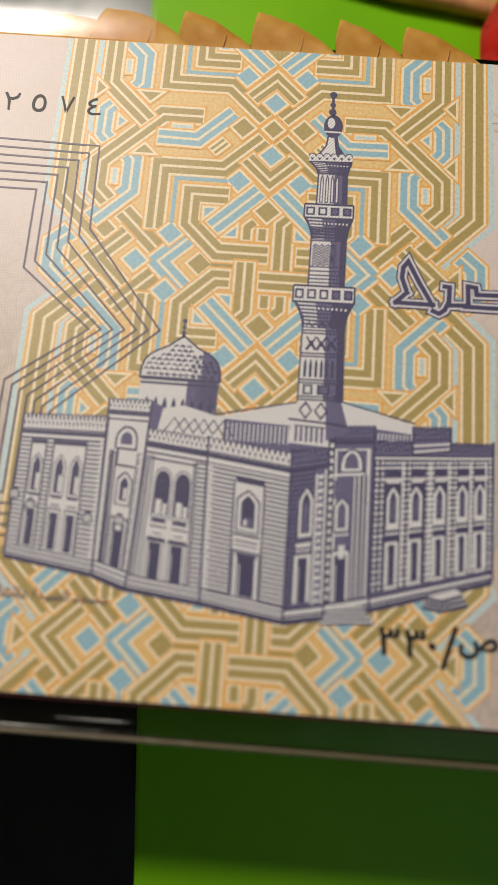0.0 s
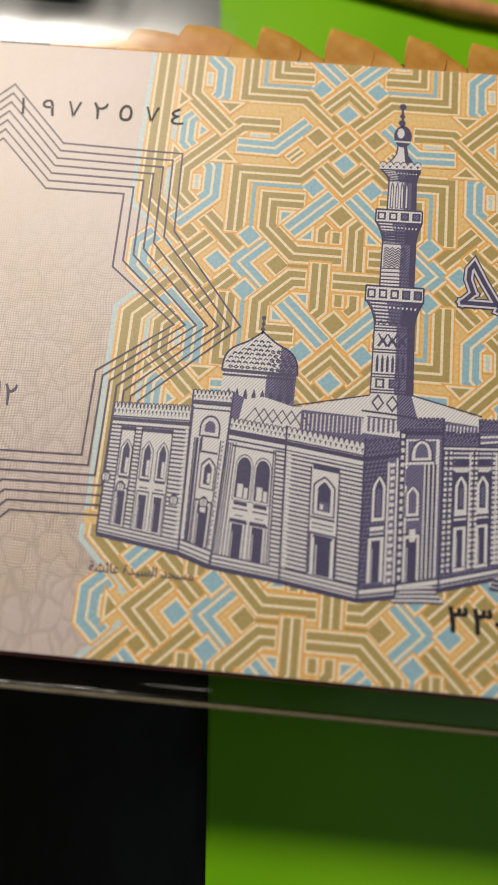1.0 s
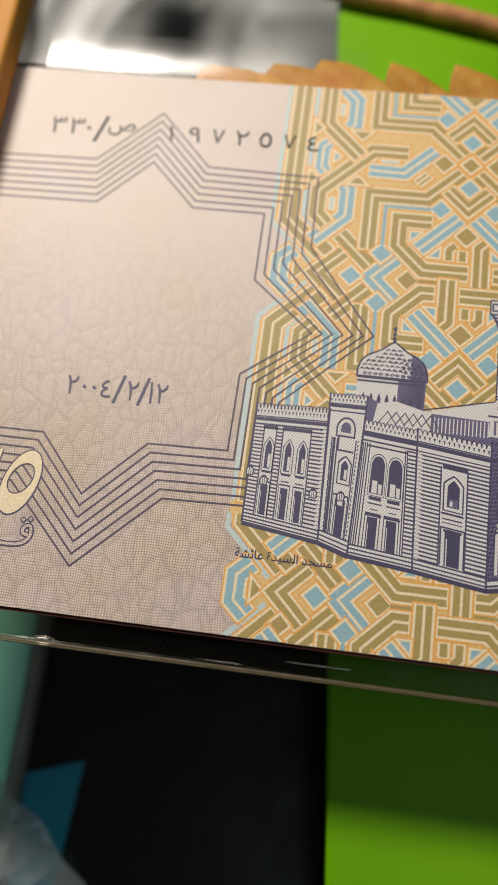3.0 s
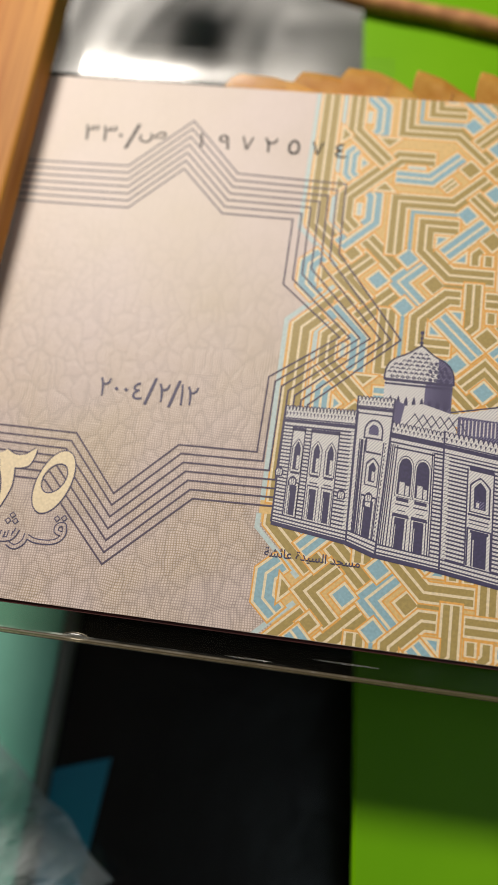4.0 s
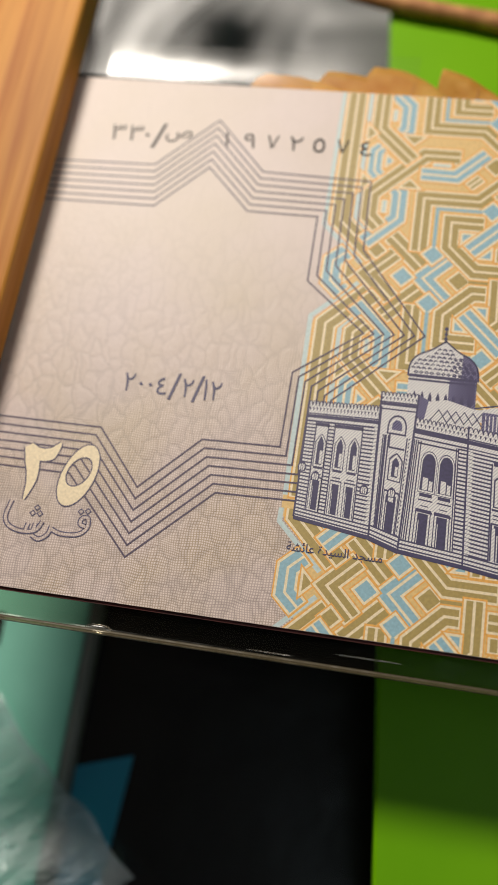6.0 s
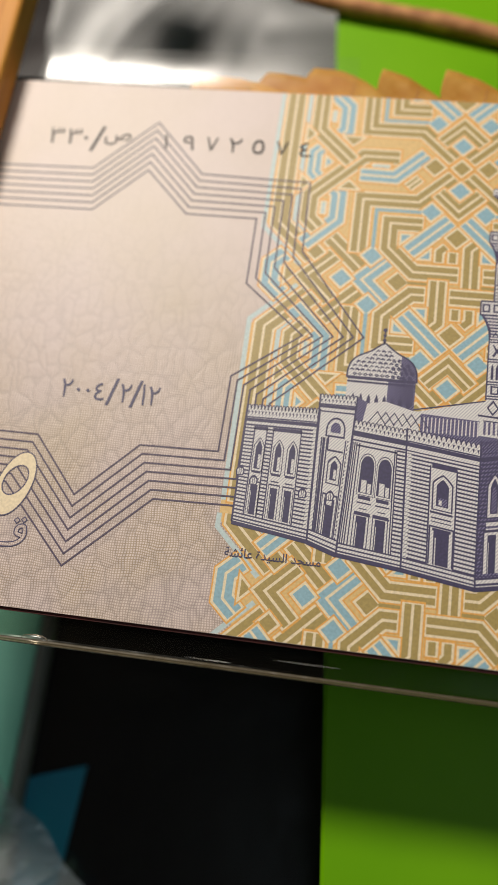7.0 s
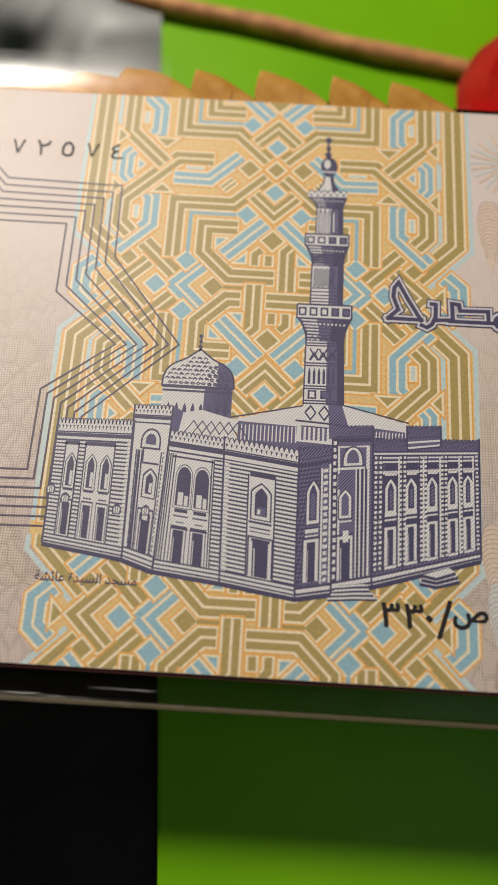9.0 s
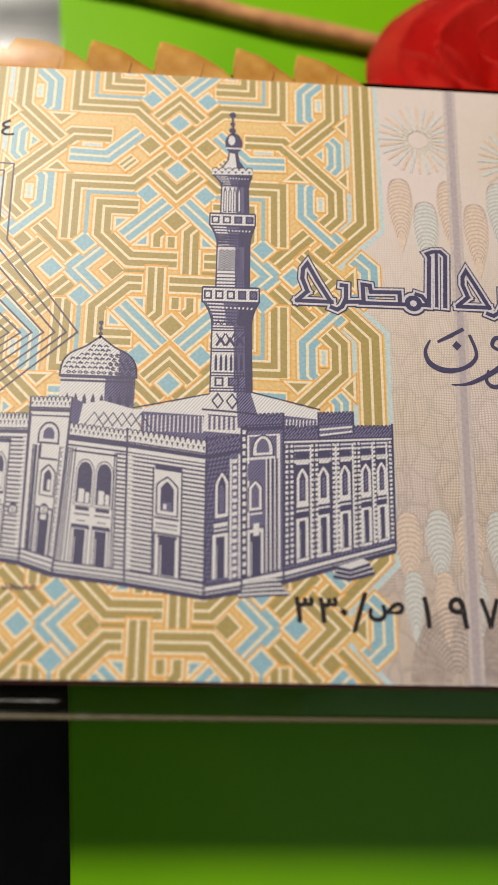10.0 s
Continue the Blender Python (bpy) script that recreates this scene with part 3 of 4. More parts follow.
begin("mosque_roof")
fill("shade", [(3.4, 22.8), (12.2, 24.2), (12.2, 26.2), (3.4, 26.4)], Z - 1)
fill("stone", [(-3.6, 26.9), (4.5, 29.1), (4.5, 26.2), (-3.6, 25.5)], Z)
fill("stone", [(8.7, 29.3), (16.0, 27.5), (16.0, 25.5), (8.7, 25.5)], Z)
stroke("indigo", [(-3.6, 27.2), (4.5, 29.1)], 0.16, Z + 0.6)
stroke("indigo", [(8.7, 29.4), (15.9, 27.7)], 0.16, Z + 0.6)
fill("shade", [(-2.6, 26.9), (3.9, 26.6), (3.9, 23.8), (-2.6, 24.2)], Z + 0.8)
for i in range(15):
    stroke("stone", [(-2.2 + 0.42 * i, 26.5), (-2.2 + 0.42 * i, 24.7)], 0.13, Z + 1.4)
stroke("stone", [(-3.6, 27.0), (3.9, 26.7)], 0.2, Z + 1.8)
fill("shade", [(12.1, 26.9), (15.5, 26.6), (15.5, 25.0), (12.1, 24.9)], Z + 0.8)
for i in range(9):
    stroke("stone", [(12.4 + 0.35 * i, 26.5), (12.3 + 0.35 * i, 25.3)], 0.12, Z + 1.4)

begin("mosque_dome")
D = face((-11.15, 26.3), (-3.45, 26.3), (-11.15, 30.6), (-3.45, 30.6))
rect(D, "stone", 0, 0, 1, 1, 2)
rect(D, "shade", 0.6, 0, 1, 1, 2.4)
for i in range(8):
    s = 0.08 + 0.115 * i
    arch(D, "indigo", s, 0.12, s + 0.055, 0.55, 3.2, 0.4)
rect(D, "indigo", 0, 0.84, 1, 0.9, 3.4)
rect(D, "indigo", 0, 0.94, 1, 1.03, 3.4)
shell, dark = [], []
for i in range(25):
    a = i / 24
    ang = math.pi * (1 - a)
    x = -7.3 + 3.95 * math.cos(ang) * (1.0 + 0.06 * math.sin(2 * ang) ** 2)
    y = 30.5 + 3.6 * math.sin(ang) ** 0.85 + 1.1 * max(0, 1 - abs(x + 7.3) / 1.9) ** 1.5
    shell.append((x, y))
fill("stone", shell, Z + 2.2)
fill("shade", [p for p in shell if p[0] > -5.6] + [(-5.2, 30.5)], Z + 2.6)
for p, q in zip(shell, shell[1:]):
    stroke("indigo", [p, q], 0.2, Z + 5, ext=0.05)
R = random.Random(4)
for j in range(8):
    y = 31.0 + 0.5 * j
    half = max([abs(p[0] + 7.3) for p in shell if p[1] >= y + 0.25] + [0]) - 0.3
    k = int(half / 0.3) + 1
    for i in range(-k, k + 1):
        x = -7.3 + 0.62 * i + 0.31 * (j % 2) + 0.1 * (R.random() - 0.5)
        if abs(x + 7.3) > half:
            continue
        w = 0.13 + 0.10 * R.random()
        if j == 0:
            stroke("indigo", [(x - 0.22, y), (x, y + 0.14), (x + 0.22, y), (x, y - 0.14), (x - 0.22, y)], 0.12, Z + 3.4)
        else:
            tilt = 0.12 * (R.random() - 0.5)
            stroke("indigo", [(x - 0.24, y - 0.05 - tilt), (x - 0.05, y + 0.15), (x + 0.22, y + tilt)], w, Z + 3.4)
        if x > -6.2:
            stroke("indigo", [(x - 0.2, y - 0.12), (x + 0.22, y - 0.2)], 0.14, Z + 3.7)
            stroke("indigo", [(x - 0.05, y + 0.2), (x + 0.05, y - 0.2)], 0.1, Z + 3.8)
for i in range(15):
    x = -5.6 + 0.135 * i
    stroke("indigo", [(x, 27.6), (x, 30.3)], 0.05 + 0.004 * i, Z + 3.9)
stroke("indigo", [(-7.4, 34.9), (-7.35, 36.9)], 0.16, Z + 5)
for y, r in ((35.5, 0.24), (36.1, 0.2), (36.8, 0.26)):
    fill("indigo", [(-7.37 + r * math.cos(k * 0.7854), y + r * math.sin(k * 0.7854)) for k in range(8)], Z + 5.4)
fill("stone", [(-9.8, 25.0), (-9.4, 27.3), (-6.6, 27.9), (-3.2, 27.0), (-2.6, 24.6)], Z + 4)
for k in range(6):
    stroke("indigo", [(-8.4 + k * 0.95, 25.1), (-7.4 + k * 0.95, 26.6), (-6.4 + k * 0.95, 25.1)], 0.12, Z + 4.6)
fill("shade", [(-9.9, 25.0), (-9.9, 28.2), (-8.6, 27.6), (-9.0, 25.0)], Z + 4.4)
Z += 8

begin("mosque_left_wing")
L = face((-21.95, 12.2), (-13.6, 11.0), (-22.0, 26.0), (-13.8, 26.3))
rect(L, "stone", 0, 0, 1, 0.9)
courses(L, 26, 0, 1, 0.06, 0.84, "indigo", 0.17)
rect(L, "indigo", 0, 0.852, 1, 0.882, 2.4)
line(L, "indigo", 0, 0.82, 1, 0.82, 0.12, 2.4)
battlement(L, 26, 0.89, 1.0)
rect(L, "stone", 0.14, 0.06, 0.31, 0.80, 2.2)
rect(L, "stone", 0.40, 0.06, 0.78, 0.80, 2.2)
for s0, s1 in ((0.14, 0.31), (0.40, 0.78)):
    rect(L, "indigo", s0 - 0.01, 0.785, s1 + 0.01, 0.815, 3)
    for s in (s0, s1):
        line(L, "indigo", s, 0.06, s, 0.8, 0.14, 3)
for s in (0.19, 0.455, 0.645):
    window(L, s, 0.46, s + 0.085, 0.70, 0.022, 0.015)
    rect(L, "stone", s + 0.045, 0.47, s + 0.08, 0.58, 5)
    door(L, s - 0.005, 0.09, s + 0.09, 0.33, 0.02)
    rect(L, "indigo", s - 0.02, 0.425, s + 0.105, 0.44, 4)
    rect(L, "indigo", s - 0.01, 0.375, s + 0.095, 0.385, 4)
for s, t in ((0.02, 0.42), (0.215, 0.36), (0.88, 0.33)):
    lantern(*L(s, t))
blocks(L, 26, 0.965, 0.06, 0.84, 0.03)
plinth(L)
outline(L)

begin("mosque_corner_tower")
Z += 0.45
T = face((-13.6, 11.0), (-10.35, 9.95), (-13.95, 28.1), (-9.75, 28.2))
rect(T, "stone", 0, 0, 1, 0.95)
battlement(T, 13, 0.93, 1.0)
rect(T, "indigo", 0, 0.905, 1, 0.925, 2.4)
rect(T, "indigo", 0, 0.875, 1, 0.885, 2.4)
blocks(T, 30, 0.07, 0.06, 0.86, 0.07)
blocks(T, 30, 0.94, 0.06, 0.86, 0.06)
for s, w in ((0.15, 0.16), (0.22, 0.3), (0.31, 0.16), (0.84, 0.14), (0.90, 0.14)):
    line(T, "indigo", s, 0.05, s, 0.70, w, 3)
window(T, 0.38, 0.74, 0.66, 0.81, 0.09, 0.022, "shade", point=0.6, round_top=True)
rect(T, "stone", 0.34, 0.63, 0.74, 0.71, 3)
for t in (0.62, 0.715):
    line(T, "indigo", 0.34, t, 0.80, t, 0.22, 4)
line(T, "indigo", 0.34, 0.62, 0.34, 0.715, 0.2, 4)
window(T, 0.50, 0.43, 0.70, 0.56, 0.07, 0.02)
rect(T, "stone", 0.60, 0.44, 0.68, 0.50, 6)
door(T, 0.42, 0.03, 0.74, 0.31, 0.05)
rect(T, "stone", 0.50, 0.27, 0.66, 0.345, 5)
lantern(*T(0.58, 0.325))
plinth(T)
outline(T)

begin("mosque_middle_wing")
Z += 0.45
W = face((-10.35, 9.95), (-3.45, 9.15), (-9.8, 25.6), (-3.95, 25.0))
rect(W, "stone", 0, 0, 1, 0.9)
battlement(W, 16, 0.90, 0.985)
rect(W, "indigo", 0, 0.865, 1, 0.895, 2.4)
line(W, "indigo", 0, 0.835, 1, 0.835, 0.2, 2.4)
for s in (0.03, 0.065, 0.10, 0.15, 0.80, 0.835):
    line(W, "indigo", s, 0.06, s, 0.82, 0.13, 2.4)
line(W, "indigo", 0.10, 0.80, 0.84, 0.80, 0.2, 2.4)
courses(W, 27, 0.84, 1.0, 0.06, 0.83, "indigo", 0.19)
for s in (0.22, 0.53):
    window(W, s, 0.46, s + 0.235, 0.735, 0.02, 0.012, round_top=True)
    rect(W, "stone", s + 0.04, 0.465, s + 0.13, 0.555, 5)
    rect(W, "stone", s + 0.15, 0.465, s + 0.21, 0.535, 5)
    rect(W, "indigo", s + 0.01, 0.415, s + 0.22, 0.44, 4)
    rect(W, "indigo", s, 0.385, s + 0.24, 0.395, 4)
    rect(W, "indigo", s + 0.05, 0.345, s + 0.18, 0.352, 4)
    rect(W, "indigo", s - 0.01, 0.30, s + 0.25, 0.315, 4)
    door(W, s + 0.02, 0.075, s + 0.19, 0.295, 0.03)
plinth(W)
outline(W)

begin("mosque_front_wall")
Z += 0.45
F = face((-3.45, 9.15), (4.25, 8.0), (-3.95, 24.9), (4.15, 23.9))
rect(F, "stone", 0, 0, 1, 0.92)
courses(F, 27, 0, 1, 0.07, 0.83, "indigo", 0.19)
rect(F, "indigo", 0, 0.872, 1, 0.903, 2.4)
line(F, "indigo", 0, 0.84, 1, 0.84, 0.14, 2.4)
battlement(F, 19, 0.91, 1.0)
blocks(F, 27, 0.04, 0.07, 0.83, 0.045, "stone", 3)
rect(F, "stone", 0.34, 0.07, 0.70, 0.77, 2.6)
for s in (0.34, 0.70):
    line(F, "indigo", s, 0.07, s, 0.77, 0.16, 3)
rect(F, "indigo", 0.36, 0.755, 0.70, 0.795, 3.4)
window(F, 0.435, 0.49, 0.60, 0.685, 0.04, 0.022)
rect(F, "shade", 0.46, 0.495, 0.58, 0.55, 5)
rect(F, "stone", 0.47, 0.50, 0.51, 0.535, 5.5)
rect(F, "indigo", 0.36, 0.435, 0.665, 0.45, 4)
rect(F, "indigo", 0.38, 0.40, 0.65, 0.41, 4)
rect(F, "indigo", 0.38, 0.375, 0.65, 0.382, 4)
door(F, 0.42, 0.085, 0.63, 0.32, 0.045, up=3.2)
rect(F, "indigo", 0.40, 0.315, 0.65, 0.335, 5)
plinth(F)
outline(F)

begin("mosque_side_wall")
Z += 0.45
S = face((4.25, 8.0), (7.9, 8.7), (4.15, 24.4), (7.7, 25.2))
rect(S, "shade", 0, 0, 1, 0.93)
courses(S, 28, 0, 0.7, 0.07, 0.85, "shade", 0.24, ground="indigo")
battlement(S, 10, 0.90, 0.98, 2, "shade")
rect(S, "indigo", 0, 0.85, 1, 0.875, 2.4)
window(S, 0.34, 0.48, 0.56, 0.72, 0.07, 0.022, "indigo")
arch(S, "shade", 0.38, 0.49, 0.52, 0.67, 5.6)
rect(S, "stone", 0.24, 0.40, 0.62, 0.425, 4)
rect(S, "stone", 0.24, 0.375, 0.62, 0.385, 4)
door(S, 0.30, 0.09, 0.54, 0.34, 0.09)
line(S, "stone", 0.70, 0.07, 0.70, 0.82, 0.2, 4)
blocks(S, 18, 0.81, 0.08, 0.83, 0.07)
line(S, "stone", 0.94, 0.07, 0.94, 0.84, 0.2, 4)
plinth(S, 6, 2)
outline(S)

begin("mosque_portal")
Z += 0.45
Q = face((7.9, 8.7), (12.0, 9.7), (7.65, 26.9), (12.05, 27.2))
rect(Q, "shade", 0, 0, 1, 0.95)
battlement(Q, 12, 0.93, 1.0, 2, "shade")
rect(Q, "indigo", 0, 0.895, 1, 0.92, 2.4)
rect(Q, "indigo", 0, 0.03, 0.15, 0.93, 1.6)
blocks(Q, 20, 0.06, 0.08, 0.92, 0.05)
rect(Q, "stone", 0.14, 0.03, 0.92, 0.87, 2.2)
rect(Q, "shade", 0.19, 0.03, 0.84, 0.86, 2.6)
arch(Q, "indigo", 0.24, 0.74, 0.78, 0.87, 3.0, 0.75, True)
arch(Q, "stone", 0.28, 0.745, 0.74, 0.86, 3.4, 0.75, True)
arch(Q, "shade", 0.36, 0.76, 0.66, 0.845, 3.8, 0.75, True)
rect(Q, "stone", 0.12, 0.72, 0.80, 0.735, 3.6)
for s, w in ((0.60, 0.2), (0.68, 0.26), (0.80, 0.2), (0.885, 0.2)):
    line(Q, "stone", s, 0.06, s, 0.72, w, 3.6)
for s in (0.64, 0.745, 0.84):
    line(Q, "indigo", s, 0.06, s, 0.72, 0.24, 3.7)
rect(Q, "shade", 0.15, 0.6, 0.56, 0.70, 3.4)
window(Q, 0.24, 0.44, 0.42, 0.58, 0.06, 0.015, "shade")
rect(Q, "stone", 0.16, 0.40, 0.5, 0.41, 5)
door(Q, 0.20, 0.04, 0.46, 0.30, 0.06)
rect(Q, "stone", 0.28, 0.28, 0.42, 0.35, 6)
plinth(Q, 6, 2)
for k in range(4):
    y = 9.6 - 0.42 * k
    stroke("indigo", [(8.6 - 0.35 * k, y - 0.25), (10.3, y), (11.4 + 0.4 * k, y + 0.1)], 0.42, Z + 8 + 0.5 * k)
    stroke("stone", [(8.6 - 0.35 * k, y - 0.18), (10.3, y + 0.07), (11.4 + 0.4 * k, y + 0.17)], 0.2, Z + 8.3 + 0.5 * k)
outline(Q, 7.4)

begin("mosque_right_wing")
Z += 0.45
G = face((12.0, 9.7), (23.25, 13.0), (12.05, 26.0), (23.45, 26.4))
rect(G, "shade", 0, 0, 1, 0.95)
battlement(G, 34, 0.89, 0.985, 2, "shade")
rect(G, "indigo", 0, 0.855, 1, 0.885, 2.4)
line(G, "stone", 0, 0.875, 1, 0.875, 0.22, 3)
line(G, "stone", 0, 0.845, 1, 0.845, 0.16, 3)
courses(G, 27, 0, 1, 0.08, 0.83, "shade", 0.2, ground="indigo")
for t in (0.815, 0.745, 0.735, 0.40, 0.375):
    line(G, "stone", 0, t, 1, t, 0.2, 3)
for s, w in ((0.17, 0.055), (0.36, 0.055), (0.555, 0.05), (0.745, 0.045), (0.89, 0.042)):
    rect(G, "indigo", s - w - 0.02, 0.08, s + w + 0.02, 0.72, 3.2)
    rect(G, "indigo", s - w, 0.76, s + w, 0.80, 3.2)
    line(G, "stone", s - w, 0.725, s + w, 0.725, 0.22, 3.6)
    window(G, s - w * 0.5, 0.475, s + w * 0.5, 0.67, 0.024, 0.024, "indigo", up=3.8)
    arch(G, "shade", s - w * 0.18, 0.49, s + w * 0.3, 0.63, 5.6)
    rect(G, "stone", s - w, 0.435, s + w, 0.455, 5)
    rect(G, "stone", s - w, 0.405, s + w, 0.418, 5)
    door(G, s - w * 0.55, 0.11, s + w * 0.45, 0.345, 0.026, up=3.8)
    rect(G, "stone", s - w, 0.085, s + w, 0.105, 5)
for s in (0.03, 0.075, 0.26, 0.30, 0.455, 0.495, 0.65, 0.685, 0.825, 0.975):
    rect(G, "indigo", s - 0.021, 0.08, s + 0.021, 0.86, 3.9)
    blocks(G, 23, s, 0.09, 0.87, 0.015)
for s in (0.245, 0.475, 0.63, 0.81, 0.94):
    line(G, "stone", s, 0.09, s, 0.85, 0.17, 4.4)
plinth(G, 6, 2)
for k in range(3):
    d = 0.42 * k
    q = [(17.3 - 0.5 * d, 11.2 - d), (18.6, 10.95 - d), (20.6 + 0.5 * d, 11.65 - d), (19.9 + 0.5 * d, 12.05 - d)]
    fill("indigo", [(x, y - 0.34) for x, y in q[:3]] + [q[2], q[1], q[0]], Z + 8.8 - k * 0.9)
    fill("stone", q, Z + 8.5 - k * 0.9)
outline(G)
B = face((15.7, 24.6), (19.35, 25.2), (15.7, 27.4), (19.35, 27.6))
rect(B, "shade", 0, 0, 1, 0.6, 8)
battlement(B, 11, 0.5, 1.0, 8.4, "shade")
for t in (0.08, 0.3):
    line(B, "stone", 0, t, 1, t, 0.22, 9.2)
outline(B, 10)

begin("mosque_minaret")
Z += 12


def tier(y0, y1, l0, r0, l1, r1, split=0.56):
    """A storey of the minaret, lit on one side and hatched dark on the other."""
    at = face((l0, y0), (r0, y0 + 0.1), (l1, y1), (r1, y1 + 0.1))
    rect(at, "stone", 0, 0, 1, 1, 1)
    rect(at, "shade", split, 0, 1, 1, 1.4)
    rect(at, "indigo", 0.84, 0, 1, 1, 1.8)
    for s in (0, 1):
        line(at, "indigo", s, 0, s, 1, 0.16, 4)
    return at


def gallery(y0, y1, l, r, n):
    at = face((l, y0), (r, y0 + 0.1), (l, y1), (r, y1 + 0.1))
    rect(at, "stone", 0, 0, 1, 1, 5)
    for t in (0, 1):
        line(at, "indigo", 0, t, 1, t, 0.22, 6)
    for i in range(n):
        s = (i + 0.5) / n
        rect(at, "indigo", s - 0.36 / n, 0.2, s + 0.36 / n, 0.8, 5.5)
        rect(at, "stone" if i < n * 0.5 else "shade", s - 0.2 / n, 0.32, s + 0.2 / n, 0.68, 6)
    for s in (0, 1):
        line(at, "indigo", s, 0, s, 1, 0.18, 6)


def flare(y0, y1, l0, r0, l1, r1):
    """A cornice that swells in a curve up to the gallery above it, in fine ring lines."""
    n = 7
    for k in range(n):
        a, c = (k / n) ** 1.9, ((k + 1) / n) ** 1.9
        ya, yc = y0 + (y1 - y0) * k / n, y0 + (y1 - y0) * (k + 1) / n
        at = face((l0 + (l1 - l0) * a, ya), (r0 + (r1 - r0) * a, ya), (l0 + (l1 - l0) * c, yc), (r0 + (r1 - r0) * c, yc))
        rect(at, "shade", 0, 0, 1, 1, 2)
        rect(at, "stone", 0.05, 0.3, 0.36, 0.75, 2.3)
        rect(at, "indigo", 0.66, 0, 1, 1, 2.4)
        line(at, "indigo", 0, 0.95, 1, 0.95, 0.13, 3)
        if k == n - 2:
            for i in range(11):
                rect(at, "stone", 0.05 + 0.085 * i, 0.1, 0.085 + 0.085 * i, 0.75, 3.4)
        for e in (0, 1):
            line(at, "indigo", e, 0, e, 1, 0.16, 4.4)


fill("stone", [(3.7, 24.9), (7.6, 24.7), (7.6, 27.6), (3.9, 27.6)], Z)
fill("stone", [(3.6, 27.3), (9.4, 26.9), (8.6, 29.4), (4.5, 29.4)], Z + 0.4)
fill("shade", [(7.3, 25.3), (9.5, 26.4), (8.6, 29.4), (7.1, 29.4)], Z + 0.8)
stroke("indigo", [(3.6, 27.3), (7.4, 27.1), (9.4, 26.9)], 0.22, Z + 1.4)
for x in (5.2, 6.7):
    stroke("indigo", [(x - 0.6, 28.3), (x, 29.1), (x + 0.55, 28.3), (x, 27.5), (x - 0.6, 28.3)], 0.18, Z + 1.6)
for i in range(6):
    stroke("shade", [(4.4 + 0.5 * i, 25.1), (4.4 + 0.5 * i, 26.6)], 0.25, Z + 1.6)
stroke("indigo", [(4.2, 26.7), (7.2, 26.6)], 0.14, Z + 1.8)
A = tier(29.2, 38.2, 4.35, 8.75, 4.4, 8.55)
for t in (0.02, 0.055, 0.215, 0.25, 0.525, 0.56, 0.80, 0.835):
    line(A, "indigo", 0, t, 0.95, t, 0.17, 3)
for s0, s1 in ((0.10, 0.32), (0.42, 0.70)):
    rect(A, "indigo", s0, 0.08, s1, 0.195, 2.4)
    rect(A, "stone" if s0 < 0.3 else "shade", s0 + 0.05, 0.10, s1 - 0.05, 0.175, 2.8)
for i in range(6):
    arch(A, "indigo", 0.09 + 0.125 * i, 0.28, 0.155 + 0.125 * i, 0.50, 2.6, 0.3)
for i in range(3):
    s = 0.12 + 0.24 * i
    stroke("indigo", [A(s, 0.60), A(s + 0.11, 0.69), A(s + 0.22, 0.60)], 0.28, Z + 2.6)
    stroke("indigo", [A(s, 0.76), A(s + 0.11, 0.66), A(s + 0.22, 0.76)], 0.18, Z + 2.8)
for i in range(4):
    s = 0.08 + 0.16 * i
    stroke("indigo", [A(s, 0.87), A(s + 0.08, 0.93), A(s + 0.16, 0.87)], 0.14, Z + 2.6)
flare(37.0, 39.8, 4.38, 8.6, 3.4, 9.35)
gallery(39.8, 41.6, 3.25, 9.45, 5)
A = tier(41.6, 48.4, 4.7, 8.35, 4.75, 8.35)
for j in range(8):
    t = 0.36 + 0.045 * j
    stroke("indigo", [A(0.06 + 0.085 * k, t + (0.022 if k % 2 else -0.022)) for k in range(9)], 0.13, Z + 2.6)
for t in (0.06, 0.12, 0.18, 0.25, 0.32, 0.76, 0.81, 0.86, 0.91, 0.96):
    line(A, "indigo", 0, t, 1, t, 0.15, 2.6)
flare(46.9, 49.4, 4.74, 8.36, 3.9, 8.9)
gallery(49.4, 51.0, 3.85, 8.95, 4)
A = tier(51.0, 55.2, 5.05, 8.2, 5.1, 8.1)
for s in (0.08, 0.26, 0.44, 0.60):
    arch(A, "indigo", s, 0.05, s + 0.12, 0.86, 2.6, 0.2)
    arch(A, "stone", s + 0.035, 0.08, s + 0.09, 0.78, 3.0, 0.2)
for t in (0.0, 0.9):
    line(A, "indigo", 0, t, 1, t, 0.2, 3.4)
flare(54.6, 56.1, 5.05, 8.15, 4.1, 8.55)
C = face((3.95, 56.1), (8.6, 56.3), (3.95, 57.1), (8.6, 57.3))
battlement(C, 8, 0.0, 1.0, 5)
fill("stone", [(5.0, 57.0), (7.8, 57.1), (7.1, 58.2), (6.85, 59.4), (5.9, 59.4), (5.75, 58.2)], Z + 1)
fill("indigo", [(6.8, 57.1), (7.8, 57.1), (7.1, 58.2), (6.9, 59.4), (6.5, 59.4)], Z + 1.6)
stroke("indigo", [(5.0, 57.0), (5.75, 58.2), (5.9, 59.4)], 0.18, Z + 2)
fill("indigo", [(6.38 + 1.02 * math.cos(k * 0.3927), 60.6 + 1.45 * math.sin(k * 0.3927)) for k in range(16)], Z + 2.4)
fill("stone", [(6.15 + 0.42 * math.cos(k * 0.7854), 61.0 + 0.7 * math.sin(k * 0.7854)) for k in range(8)], Z + 2.8)
stroke("stone", [(5.5, 59.9), (7.3, 59.9)], 0.2, Z + 2.9)
stroke("indigo", [(6.3, 61.9), (6.2, 64.4)], 0.28, Z + 2.4)
